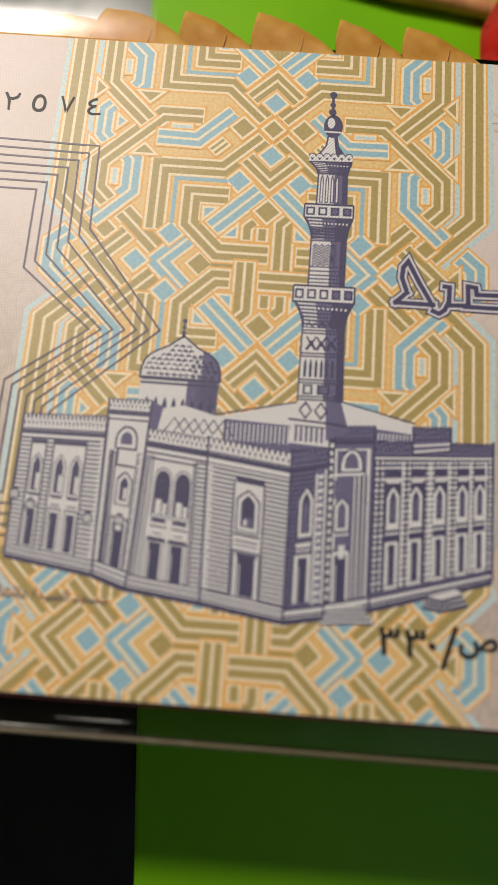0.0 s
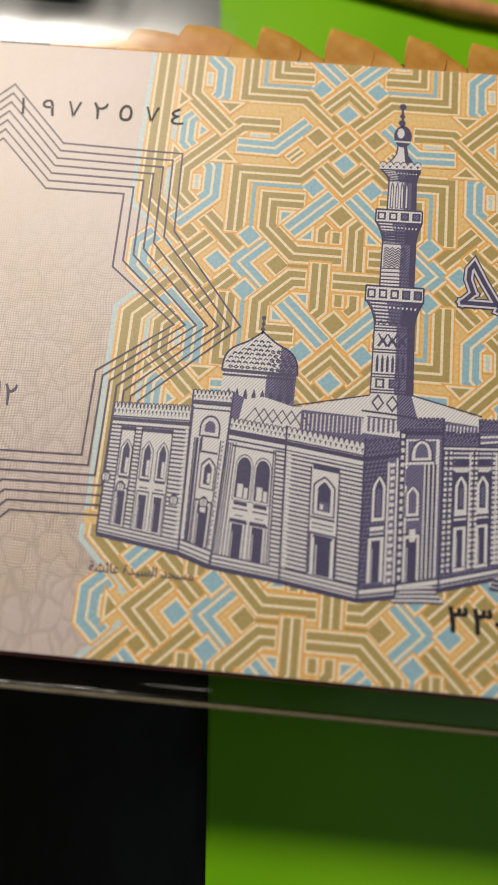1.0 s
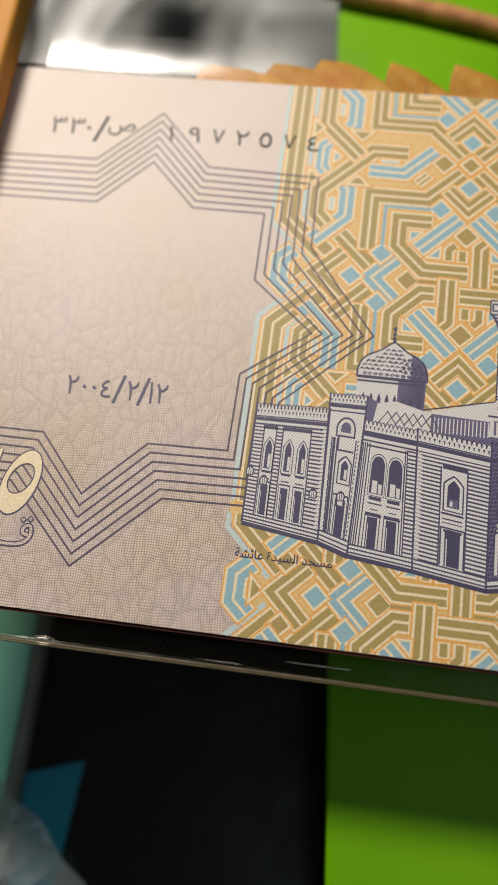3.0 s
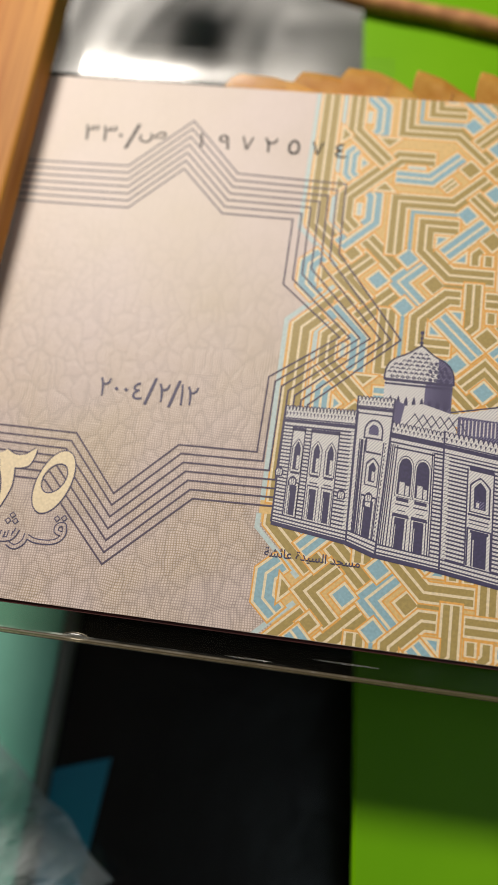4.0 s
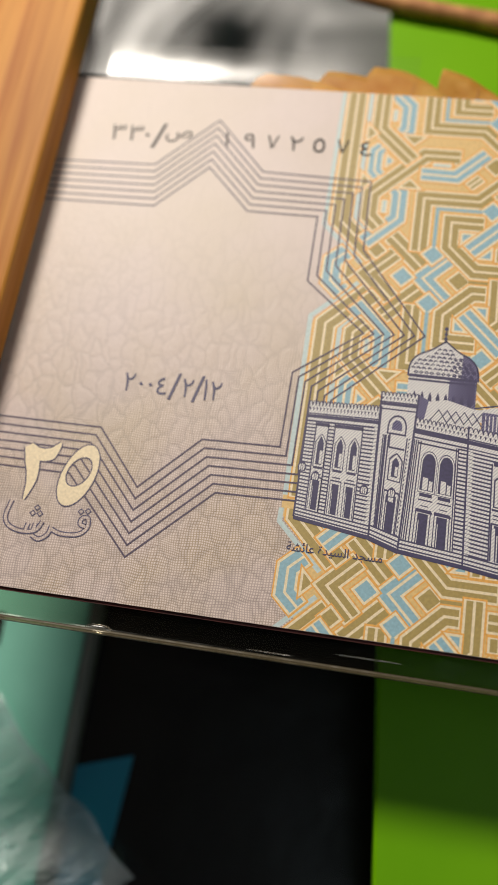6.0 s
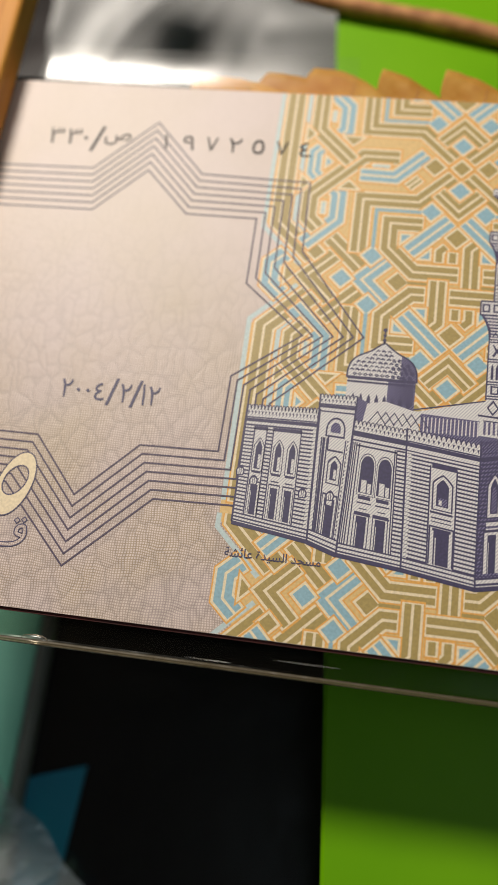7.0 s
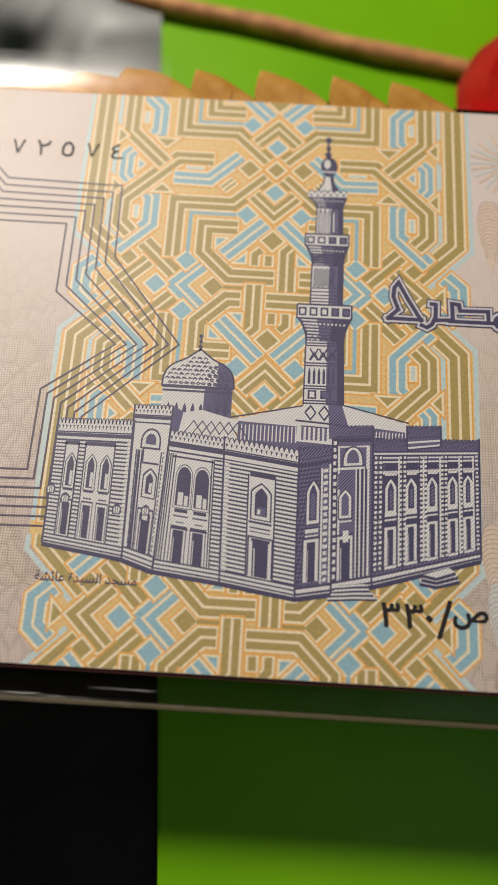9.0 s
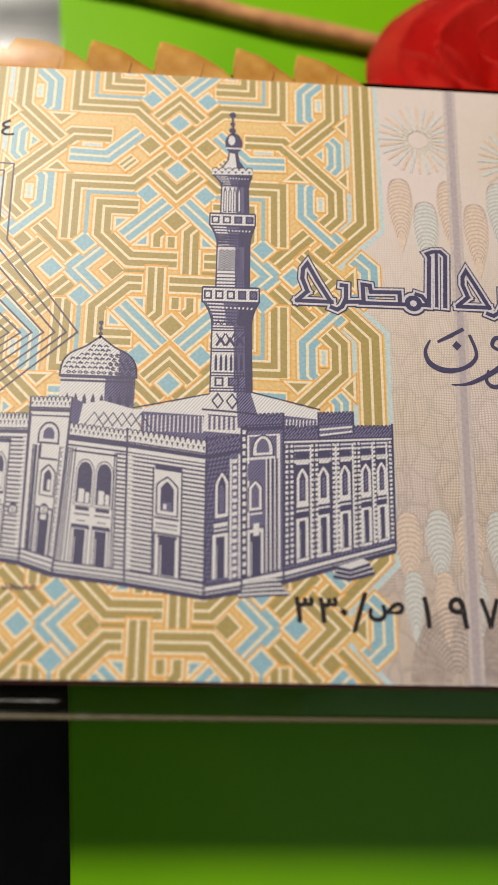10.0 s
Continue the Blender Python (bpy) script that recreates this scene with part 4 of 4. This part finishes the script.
for y, r in ((62.4, 0.42), (63.3, 0.32), (64.6, 0.42)):
    fill("indigo", [(6.22 + r * math.cos(k * 0.7854), y + r * math.sin(k * 0.7854)) for k in range(8)], Z + 2.8)
Z += 12

# --- writing ---
def letters(text, x0, x1, y0, y1, colours, up=0.0, lean=0.0, bold=0.0, gap=1.0):
    """A line of writing fitted into a box in mm; colours: (ink, how far its outline is spread)."""
    for k, (colour, spread, *weight) in enumerate(colours):
        heavy = weight[0] if weight else bold
        begin("printed_text")
        cu = bpy.data.curves.new("text", "FONT")
        cu.body, cu.offset, cu.resolution_u, cu.space_character = text, spread, 4, gap
        ob = bpy.data.objects.new("text", cu)
        scene.collection.objects.link(ob)
        me = ob.evaluated_get(bpy.context.evaluated_depsgraph_get()).to_mesh()
        co = [(v.co.x + lean * v.co.y, v.co.y) for v in me.vertices]
        if k == 0:
            bx = (min(c[0] for c in co), max(c[0] for c in co), min(c[1] for c in co), max(c[1] for c in co))
        for j, (dx, dy) in enumerate([(0, 0)] + [(heavy * math.cos(q * 0.7854), heavy * math.sin(q * 0.7854)) for q in range(8 if heavy else 0)]):
            for p in me.polygons:
                fill(colour, [(dx + x0 + (co[i][0] - bx[0]) / (bx[1] - bx[0]) * (x1 - x0), dy + y0 + (co[i][1] - bx[2]) / (bx[3] - bx[2]) * (y1 - y0)) for i in p.vertices], Z + up + 4 * k + 0.4 * j)
        bpy.data.objects.remove(ob)
        bpy.data.curves.remove(cu)


DIGITS = "\u0663\u0663\u0660/\u0635 \u0661 \u0669 \u0667 \u0662 \u0665 \u0667 \u0664"
for x, y, k, c in ((-53.3, 60.0, 1.03, 0.0), (13.1, 5.75, 1.0, 0.09)):
    letters("\u0663", x, x + 1.75 * k, y, y + 2.35 * k, [("black", 0.0)], bold=c)
    letters("\u0663", x + 2.35 * k, x + 4.1 * k, y, y + 2.35 * k, [("black", 0.0)], bold=c)
    letters("\u0660", x + 4.45 * k, x + 5.05 * k, y + 0.7 * k, y + 1.3 * k, [("black", 0.0)], bold=c)
    letters("/", x + 5.5 * k, x + 7.1 * k, y - 0.9 * k, y + 2.9 * k, [("black", 0.0)], bold=0.3 * c)
    letters("\u0635", x + 7.2 * k, x + 10.6 * k, y + 0.2 * k, y + 2.0 * k, [("black", 0.0)], bold=c)
for i, d in enumerate(DIGITS.split(" ")[1:]):
    if d == "\u0662":
        continue
    w = 0.55 if i == 0 else 1.55
    x = -37.7 + 3.03 * i
    letters(d, x - w / 2, x + w / 2, 60.1, 62.3, [("black", 0.0)])
    x = 26.0 + 3.15 * i
    letters(d, x - w * 0.6, x + w * 0.6, 5.4, 8.35, [("black", 0.0)], bold=0.08)
letters("\uFE94\uFEB8\uFE8B\uFE8E\uFECB \uFE93\uFEAA\uFEF4\uFEB4\uFEDF\uFE8D \uFEAA\uFEA0\uFEB4\uFEE3", -22.2, -11.8, 8.05, 9.35, [("indigo", 0.01)])

# the bank's name in squared lettering: outlined strokes
NAME = (
    [(17.35, 40.35), (15.9, 42.9), (14.8, 45.1), (14.3, 44.4), (14.2, 43.2), (14.75, 41.6)],
    [(14.75, 41.6), (13.6, 40.45)],
    [(13.6, 40.42), (17.4, 40.42)],
    [(18.55, 42.55), (19.05, 42.5), (19.0, 40.9), (18.55, 39.9), (18.0, 39.5), (17.4, 39.75)],
    [(19.2, 40.5), (20.95, 40.6), (20.9, 42.75), (21.7, 42.65), (21.8, 41.85), (25.0, 41.95), (25.0, 40.8)],
    [(20.6, 40.45), (28.2, 40.5)],
    [(26.9, 41.8), (27.5, 41.6), (28.2, 40.6)],
    [(28.2, 40.45), (28.6, 46.6), (28.35, 47.0), (29.0, 47.3), (29.9, 47.35), (30.45, 46.8), (30.05, 40.45)],
    [(29.1, 40.5), (29.45, 46.9)],
    [(35.0, 40.5), (33.9, 42.7), (32.7, 45.0), (32.25, 44.2), (32.2, 43.2), (32.7, 41.7)],
    [(32.7, 41.7), (31.5, 40.6)],
    [(31.45, 40.5), (35.0, 40.5)],
    [(36.6, 42.6), (36.5, 40.9), (36.0, 39.9), (35.4, 39.5), (34.8, 39.75)],
)
for level, (colour, w, grow) in enumerate((("indigo", 1.22, 0.60), ("lilac", 0.94, 0.46), ("indigo", 0.48, 0.23))):
    begin("printed_name")
    for i, p in enumerate(NAME):
        stroke(colour, p, w * (1 if i != 8 else 0.8), Z + 4 + 8 * level + 0.4 * i, ext=grow)
    r = (1.5, 1.3, 0.98)[level]
    fill(colour, [(26.5 + r * math.cos(k * 0.3927), 40.65 + r * math.sin(k * 0.3927)) for k in range(16)], Z + 8 + 8 * level)
fill("lilac", [(26.5 + 0.4 * math.cos(k * 0.7854), 40.65 + 0.4 * math.sin(k * 0.7854)) for k in range(8)], Z + 27)


def brush(pts, widths, level, colour="indigo", grow=0.0):
    """A pen stroke of changing width along a curve through the points."""
    P = [Vector(p) for p in pts]
    run, n = [], 8
    for i in range(len(P) - 1):
        a, b, c, d = P[max(i - 1, 0)], P[i], P[i + 1], P[min(i + 2, len(P) - 1)]
        for k in range(n):
            u = k / n
            run.append((0.5 * (2 * b + (c - a) * u + (2 * a - 5 * b + 4 * c - d) * u * u + (3 * b - a - 3 * c + d) * u ** 3), widths[i] * (1 - u) + widths[i + 1] * u))
    run.append((P[-1], widths[-1]))
    rims = []
    for i, (p, w) in enumerate(run):
        m = (run[min(i + 1, len(run) - 1)][0] - run[max(i - 1, 0)][0]).normalized()
        m = Vector((-m.y, m.x)) * (w + grow) / 2
        rims.append((tuple(p + m), tuple(p - m)))
    for (a, b), (c, d) in zip(rims, rims[1:]):
        fill(colour, [a, b, d, c], level)


def two(x0, x1, y0, y1, colour, w):
    """The digit two as it is drawn here: a leaning stem with one hook."""
    begin("printed_text")
    d, h = x1 - x0, y1 - y0
    brush([(x0, y1), (x0 + 0.28 * d, y1 - 0.4 * h), (x0 + 0.36 * d, y0)], (w, 1.1 * w, 0.7 * w), Z + 4, colour)
    brush([(x0 + 0.14 * d, y1 - 0.24 * h), (x0 + 0.5 * d, y1 - 0.34 * h), (x0 + 0.88 * d, y1 - 0.22 * h), (x1, y1)], (0.6 * w, w, w, 0.6 * w), Z + 4.5, colour)


# the date, and the twos of the serial numbers
for x in (-44.1, -37.0, -33.6):
    two(x, x + 1.1, 24.7, 27.0, "indigo", 0.28)
for x in (-42.1, -40.95):
    letters("\u0660", x - 0.28, x + 0.28, 25.5, 26.05, [("indigo", 0.0)])
letters("\u0664", -40.1, -38.9, 24.7, 26.9, [("indigo", 0.0)], bold=0.02)
for x in (-38.6, -35.75):
    letters("/", x, x + 1.15, 24.2, 27.6, [("indigo", 0.0)], bold=0.03)
letters("\u0661", -34.5, -34.1, 24.6, 27.2, [("indigo", 0.0)], bold=0.03)
two(-29.35, -27.85, 60.1, 62.3, "black", 0.3)
two(34.6, 36.4, 5.4, 8.35, "black", 0.42)

# the word under the value, in outlined pen strokes, with its dots
WORD = (
    [(-54.15, 9.8), (-54.45, 7.9), (-53.8, 6.85), (-52.2, 6.4), (-50.6, 6.7), (-50.0, 7.8)],
    [(-51.75, 6.5), (-51.6, 7.4)],
    [(-50.85, 6.6), (-50.75, 7.5)],
    [(-48.85, 7.4), (-49.1, 6.4), (-50.0, 5.75), (-50.9, 6.1)],
    [(-48.85, 7.1), (-47.6, 6.7), (-45.7, 6.85), (-44.75, 7.7), (-44.85, 8.85), (-45.5, 8.75), (-45.6, 8.1), (-44.95, 7.85)],
)
for step, (colour, w) in enumerate((("indigo", 0.62), ("paper", 0.34))):
    begin("printed_text")
    for i, pts in enumerate(WORD):
        brush(pts, [w] * len(pts), Z + 4.4 + 5 * step + 0.6 * i, colour)
for x, y in ((-50.95, 9.3), (-51.35, 8.6), (-50.5, 8.65), (-45.8, 9.5), (-45.0, 9.65)):
    begin("printed_dot")
    for r, colour, level in ((0.42, "indigo", 4), (0.24, "paper", 5)):
        fill(colour, [(x - r, y), (x, y - r), (x + r, y), (x, y + r)], Z + level)

begin("printed_script")
brush([(28.1, 36.3), (27.5, 34.9), (27.95, 33.5), (29.5, 32.75), (31.6, 33.05), (33.1, 34.6), (32.5, 37.1)], (0.15, 0.4, 0.6, 0.62, 0.5, 0.4, 0.35), Z + 4.4)
brush([(28.9, 36.1), (30.4, 36.9), (31.9, 37.75)], (0.25, 0.45, 0.45), Z + 4.9)
fill("indigo", [(30.5, 35.7), (31.0, 36.3), (31.55, 35.7), (31.0, 35.1)], Z + 5.4)
brush([(30.1, 31.1), (32.1, 31.3), (35.3, 33.1), (36.8, 35.1), (36.6, 36.6), (35.4, 36.8), (35.0, 35.8), (36.4, 35.1)], (0.1, 0.4, 0.6, 0.55, 0.5, 0.5, 0.4, 0.3), Z + 5.9)
brush([(34.3, 33.0), (34.0, 31.6), (35.0, 31.0), (36.8, 32.0)], (0.2, 0.4, 0.5, 0.4), Z + 6.4)

# the value: a two and a five in cream with a dark rim
for step, (colour, grow) in enumerate((("indigo", 0.30), ("cream", 0.0))):
    begin("printed_numeral")
    brush([(-53.75, 16.55), (-52.95, 14.9), (-52.5, 12.6), (-52.85, 10.0)], (1.0, 1.75, 1.2, 0.12), Z + 4 + 4 * step, colour, grow)
    brush([(-53.7, 16.5), (-52.4, 15.65), (-50.9, 15.85), (-49.95, 17.3)], (1.0, 1.5, 1.5, 0.15), Z + 5 + 4 * step, colour, grow)
    begin("printed_numeral")
    g, rim = grow / 2, []
    for k in range(33):
        a = k * math.pi / 16
        ca, sa = math.cos(a), math.sin(a)
        rim.append(((-47.1 + (2.0 + g) * ca + 0.75 * sa, 13.7 + (3.75 + g) * sa), (-47.1 + (1.4 - g) * ca + 0.45 * sa, 14.1 + (1.85 - g) * sa)))
    for (p, q), (u, v) in zip(rim, rim[1:]):
        fill(colour, [p, q, v, u], Z + 6 + 4 * step)

# --- pastel lobes, arcs and the security thread at the far side ---
HEIGHT[0] += 4


def lobe(x, top, half, drop, colour, rings):
    """A pastel lobe, round above and drawn out to a point below, with fine contour arcs inside it."""
    begin("printed_lobe")
    HEIGHT[0] += 1.0

    def wide(u):
        return half * math.sqrt(max(0, 1 - (1 - u / 0.34) ** 2)) if u < 0.34 else half * (1 - ((u - 0.34) / 0.66) ** 1.5)
    us = [k / 16 for k in range(17)]
    fill(colour, [(x - wide(u), top - drop * u) for u in us] + [(x + wide(u), top - drop * u) for u in us[::-1]], HEIGHT[0])
    for r in range(rings):
        y = top - 0.12 - 0.5 * r
        k = 0.96 * wide(min(0.97, (top - y) / drop + 0.13))
        stroke("rose", [(x + k * math.sin(a), y - 1.0 + 1.0 * math.cos(a)) for a in [-1.5 + 0.3 * i for i in range(11)]], 0.1, HEIGHT[0] + 0.5)


for i in range(15):
    x = 24.6 + 3.12 * i
    lobe(x, 17.0 + 0.35 * (i % 2), 1.42, 8.4, ("peach", "mist", "peach", "mist")[i % 4], 13)
    lobe(x + 0.3, 11.0, 1.15, 7.5, ("mist", "peach", "mist", "peach")[i % 4], 11)
begin("printed_arcs")
for q, c in enumerate((28.7, 35.0, 41.3)):
    for r in range(14):
        k = 1.2 + 0.46 * r
        stroke("arc", [(c + 0.62 * k * math.cos(a), 0.2 + k * math.sin(a)) for a in [0.26 * i for i in range(13)]], 0.11, HEIGHT[0] + 1 + 0.6 * q)
begin("printed_rosette")
for c, cy in ((28.2, 62.5), (40.0, 60.0)):
    for k in range(28):
        a = k * 0.2244
        stroke("peach" if k % 2 else "mist", [(c + 1.2 * math.cos(a), cy + 1.2 * math.sin(a)), (c + 4.8 * math.cos(a), cy + 4.8 * math.sin(a))], 0.34, HEIGHT[0] + 1)
for k in range(7):
    lobe(25.6 + 2.9 * k, 57.0 - 3.0 * (k % 2), 1.5, 10.0, ("peach", "mist", "peach")[k % 3], 15)
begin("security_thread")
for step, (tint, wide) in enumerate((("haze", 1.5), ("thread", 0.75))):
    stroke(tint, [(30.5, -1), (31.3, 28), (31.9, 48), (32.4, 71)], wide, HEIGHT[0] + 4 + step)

# --- the printed parts become meshes of the note ---
printed = []
for name, label, vs, fs, cs, _, owner in INKED:
    me = bpy.data.meshes.new(name)
    me.from_pydata(vs, [], fs)
    used = sorted(set(cs))
    for c in used:
        me.materials.append(INKS[c])
    me.polygons.foreach_set("material_index", [used.index(c) for c in cs])
    printed.append(None if not fs else tagged(new(name, me), label))
    if fs:
        printed[-1].parent = note if owner is None else printed[owner]

# ---- wooden bar over the note's edge ----
bar = thing("wooden_bar", "oiled brown wooden bar lying over the banknote's edge", "wood")
bm = box(-77.0 * MM, -59.7 * MM, 9 * MM, 150 * MM, NOTE_Z + 0.15 * MM, NOTE_Z + 4.8 * MM, 0.0007, 3)
part("body", bm, M_WOOD, bar)

# ---- dried leaf, rose and stem behind the note ----
def tip_leaf(width, rise, sharp):
    """The tip of a dried leaf that peeps out behind the note: a closed thin blade, steep on one side, sloping on the other."""
    bm = bmesh.new()
    n, rows = 30, 7
    lid = [[], []]
    for side in (0, 1):
        for i in range(n + 1):
            u = i / n
            h = min(1.0, (u / 0.13) ** (0.8 if sharp else 0.5)) if u < 0.13 else 1 - ((u - 0.13) / 0.87) ** (1.5 if sharp else 2.4)
            x = u * width - (1.1 * h * (1 - u) ** 3 if sharp else 0)
            row = []
            for j in range(rows + 1):
                v = j / rows
                y = -5.0 + v * (5.0 + rise * h) + 0.12 * noise.noise((u * 9, v * 3, width))
                z = 0.10 * math.sin(u * 5 + width) * v + 0.12 * noise.noise((u * 5, v * 3, rise)) * v - (0.11 if side else 0)
                row.append(bm.verts.new((x * MM, y * MM, z * MM)))
            lid[side].append(row)
        for i in range(n):
            for j in range(rows):
                q = (lid[side][i][j], lid[side][i + 1][j], lid[side][i + 1][j + 1], lid[side][i][j + 1])
                bm.faces.new(q if not side else q[::-1])
    for i in range(n):
        bm.faces.new((lid[0][i][-1], lid[0][i + 1][-1], lid[1][i + 1][-1], lid[1][i][-1]))
        bm.faces.new((lid[1][i][0], lid[1][i + 1][0], lid[0][i + 1][0], lid[0][i][0]))
    for j in range(rows):
        bm.faces.new((lid[1][0][j], lid[0][0][j], lid[0][0][j + 1], lid[1][0][j + 1]))
        bm.faces.new((lid[0][-1][j], lid[1][-1][j], lid[1][-1][j + 1], lid[0][-1][j + 1]))
    return bm


def tube(points, radii, sides=14):
    bm = bmesh.new()
    rings = []
    for i, p in enumerate(points):
        a, b = Vector(points[max(i - 1, 0)]), Vector(points[min(i + 1, len(points) - 1)])
        m = (b - a).to_track_quat("Z", "Y").to_matrix()
        rings.append([bm.verts.new(Vector(p) + m @ Vector((radii[i] * math.cos(6.2832 * k / sides), radii[i] * math.sin(6.2832 * k / sides), 0))) for k in range(sides)])
    for r, q in zip(rings, rings[1:]):
        for k in range(sides):
            bm.faces.new((r[k], r[(k + 1) % sides], q[(k + 1) % sides], q[k]))
    bm.faces.new(rings[0][::-1])
    bm.faces.new(rings[-1])
    return bm


for i, (x, width, rise, sharp) in enumerate(((-36.0, 13.0, 2.2, False), (-27.5, 11.0, 3.4, False), (-21.5, 11.5, 4.3, False), (-11.4, 8.6, 4.8, True), (-3.3, 9.6, 5.1, True), (6.2, 8.0, 4.8, True), (13.6, 8.6, 4.3, True))):
    leaf = thing("dried_leaf", "dried orange-brown pointed leaf behind the banknote's edge", "leaf", "row of dried leaves")
    leaf.matrix_world = Matrix.Translation((x * MM, 70.3 * MM, NOTE_Z + (-0.45 - 0.17 * (i % 2)) * MM))
    smooth(part("blade", tip_leaf(width, rise, sharp), M_LEAF, leaf))
    vein = [((0.35 + 0.1 * k) * width * MM * (1 - 0.06 * k), (-4.5 + (4.3 + rise * 0.45) * k / 6) * MM, 0.06 * MM) for k in range(7)]
    smooth(part("vein", tube(vein, [(0.09 - 0.008 * k) * MM for k in range(7)], 6), M_STEM, leaf, "darker brown vein"))

rose = thing("artificial_rose", "red artificial rose with a brown stem on the lime box", "flower")
pts = [(42, 88, LIME_Z / MM + 2.6)] + [(33 - 6.0 * i, 93.3 + 1.3 * i + 0.25 * math.sin(i * 1.3), LIME_Z / MM + 1.6) for i in range(11)]
smooth(part("stem", tube([tuple(c * MM for c in p) for p in pts], [(1.45 + 0.12 * math.sin(i * 2.1)) * MM for i in range(12)]), M_STEM, rose, "brown wrapped stem"))


def petal(radius, height, spread, lean):
    """A cupped petal, standing on the origin, that opens towards +x."""
    bm = bmesh.new()
    n, k = 14, 12
    grid = []
    for i in range(n + 1):
        u = i / n
        row = []
        for j in range(k + 1):
            a = (j / k - 0.5) * spread * (0.35 + 0.65 * math.sin(math.pi * (0.12 + 0.72 * u)))
            r = radius * (0.25 + 0.75 * math.sin(1.35 * u)) + lean * u * u * radius
            wav = 0.05 * radius * noise.noise((3 * u, 5 * a + radius * 900, height * 70))
            row.append(bm.verts.new(((r + wav) * math.cos(a), (r + wav) * math.sin(a), height * u * (1 - 0.25 * u * abs(lean)))))
        grid.append(row)
    for i in range(n):
        for j in range(k):
            bm.faces.new((grid[i][j], grid[i][j + 1], grid[i + 1][j + 1], grid[i + 1][j]))
    bmesh.ops.solidify(bm, geom=bm.faces[:], thickness=0.0004)
    return bm


for ring, (count, radius, height, lean) in enumerate(((3, 0.005, 0.014, 0.1), (4, 0.008, 0.015, 0.35), (5, 0.0105, 0.014, 0.5), (6, 0.0125, 0.012, 0.62))):
    for i in range(count):
        p = smooth(part("petal", petal(radius, height, 5.2 / count + 0.75, lean), M_ROSE, rose))
        p.matrix_world = pose(46.5 * MM, 78.8 * MM, LIME_Z + 4.4 * MM, -12, -14, 0) @ pose(0, 0, 0, 0, 0, 360 * i / count + 31 * ring)

# ---- crumpled film and paper ----
def crumple():
    bm = bmesh.new()
    n = 46
    g = []
    for i in range(n + 1):
        row = []
        for j in range(n + 1):
            u, v = i / n, j / n
            x, y = -41.0 - 34 * u - 22 * v, -33 + 27 * u - 26 * v
            z = 10 * min(1, 3 * v) + 3.6 * abs(noise.noise((u * 9, v * 2.5, 2))) + 2.6 * abs(noise.noise((u * 17, v * 6, 5))) + 1.5 * abs(noise.noise((u * 27, v * 27, 9))) + 2.6 * (1 - abs(noise.noise((u * 8 + v * 2, v * 3, 7)))) ** 6
            edge = min(1, 4 * min(u, v, 1 - u, 1 - v) + 0.05)
            row.append(bm.verts.new(((x + 1.5 * noise.noise((v * 6, u * 3, 1))) * MM, (y + 1.2 * noise.noise((u * 6, v * 3, 4))) * MM, (0.2 + z * edge) * MM)))
        g.append(row)
    for i in range(n):
        for j in range(n):
            bm.faces.new((g[i][j], g[i + 1][j], g[i + 1][j + 1], g[i][j + 1]))
    return bm


film_bag = tagged(mesh_object("plastic_bag", crumple(), M_CRUMPLE), "crumpled clear plastic bag on the teal box", "bag")
film_bag.matrix_world = Matrix.Translation((0, 0, SLAB_Z + 3.2 * MM))
film_bag.visible_shadow = False

def wrap():
    """A rippled sheet of thin wrapping lying loosely."""
    bm = bmesh.new()
    n = 40
    g = [[bm.verts.new(((-66 + 62 * i / n + 1.5 * noise.noise((j * 0.2, 1, 3))) * MM, (70 + 95 * j / n) * MM, (0.3 + 2.6 * abs(noise.noise((i * 0.10, j * 0.08, 3)))) * MM)) for j in range(n + 1)] for i in range(n + 1)]
    for i in range(n):
        for j in range(n):
            bm.faces.new((g[i][j], g[i + 1][j], g[i + 1][j + 1], g[i][j + 1]))
    return bm


sheet_wrap = tagged(smooth(mesh_object("plastic_wrap", wrap(), M_WRAP)), "rippled milky plastic wrap on the black slab", "wrap")
sheet_wrap.matrix_world = pose(-5 * MM, 0, SLAB_Z, 0, 0, TURN)
white = tagged(mesh_object("paper_sheet", box(-0.24, -0.147, -0.02, 0.3, 0.0, 0.0006), M_WHITE), "white sheet of paper beside the wooden bar", "paper")
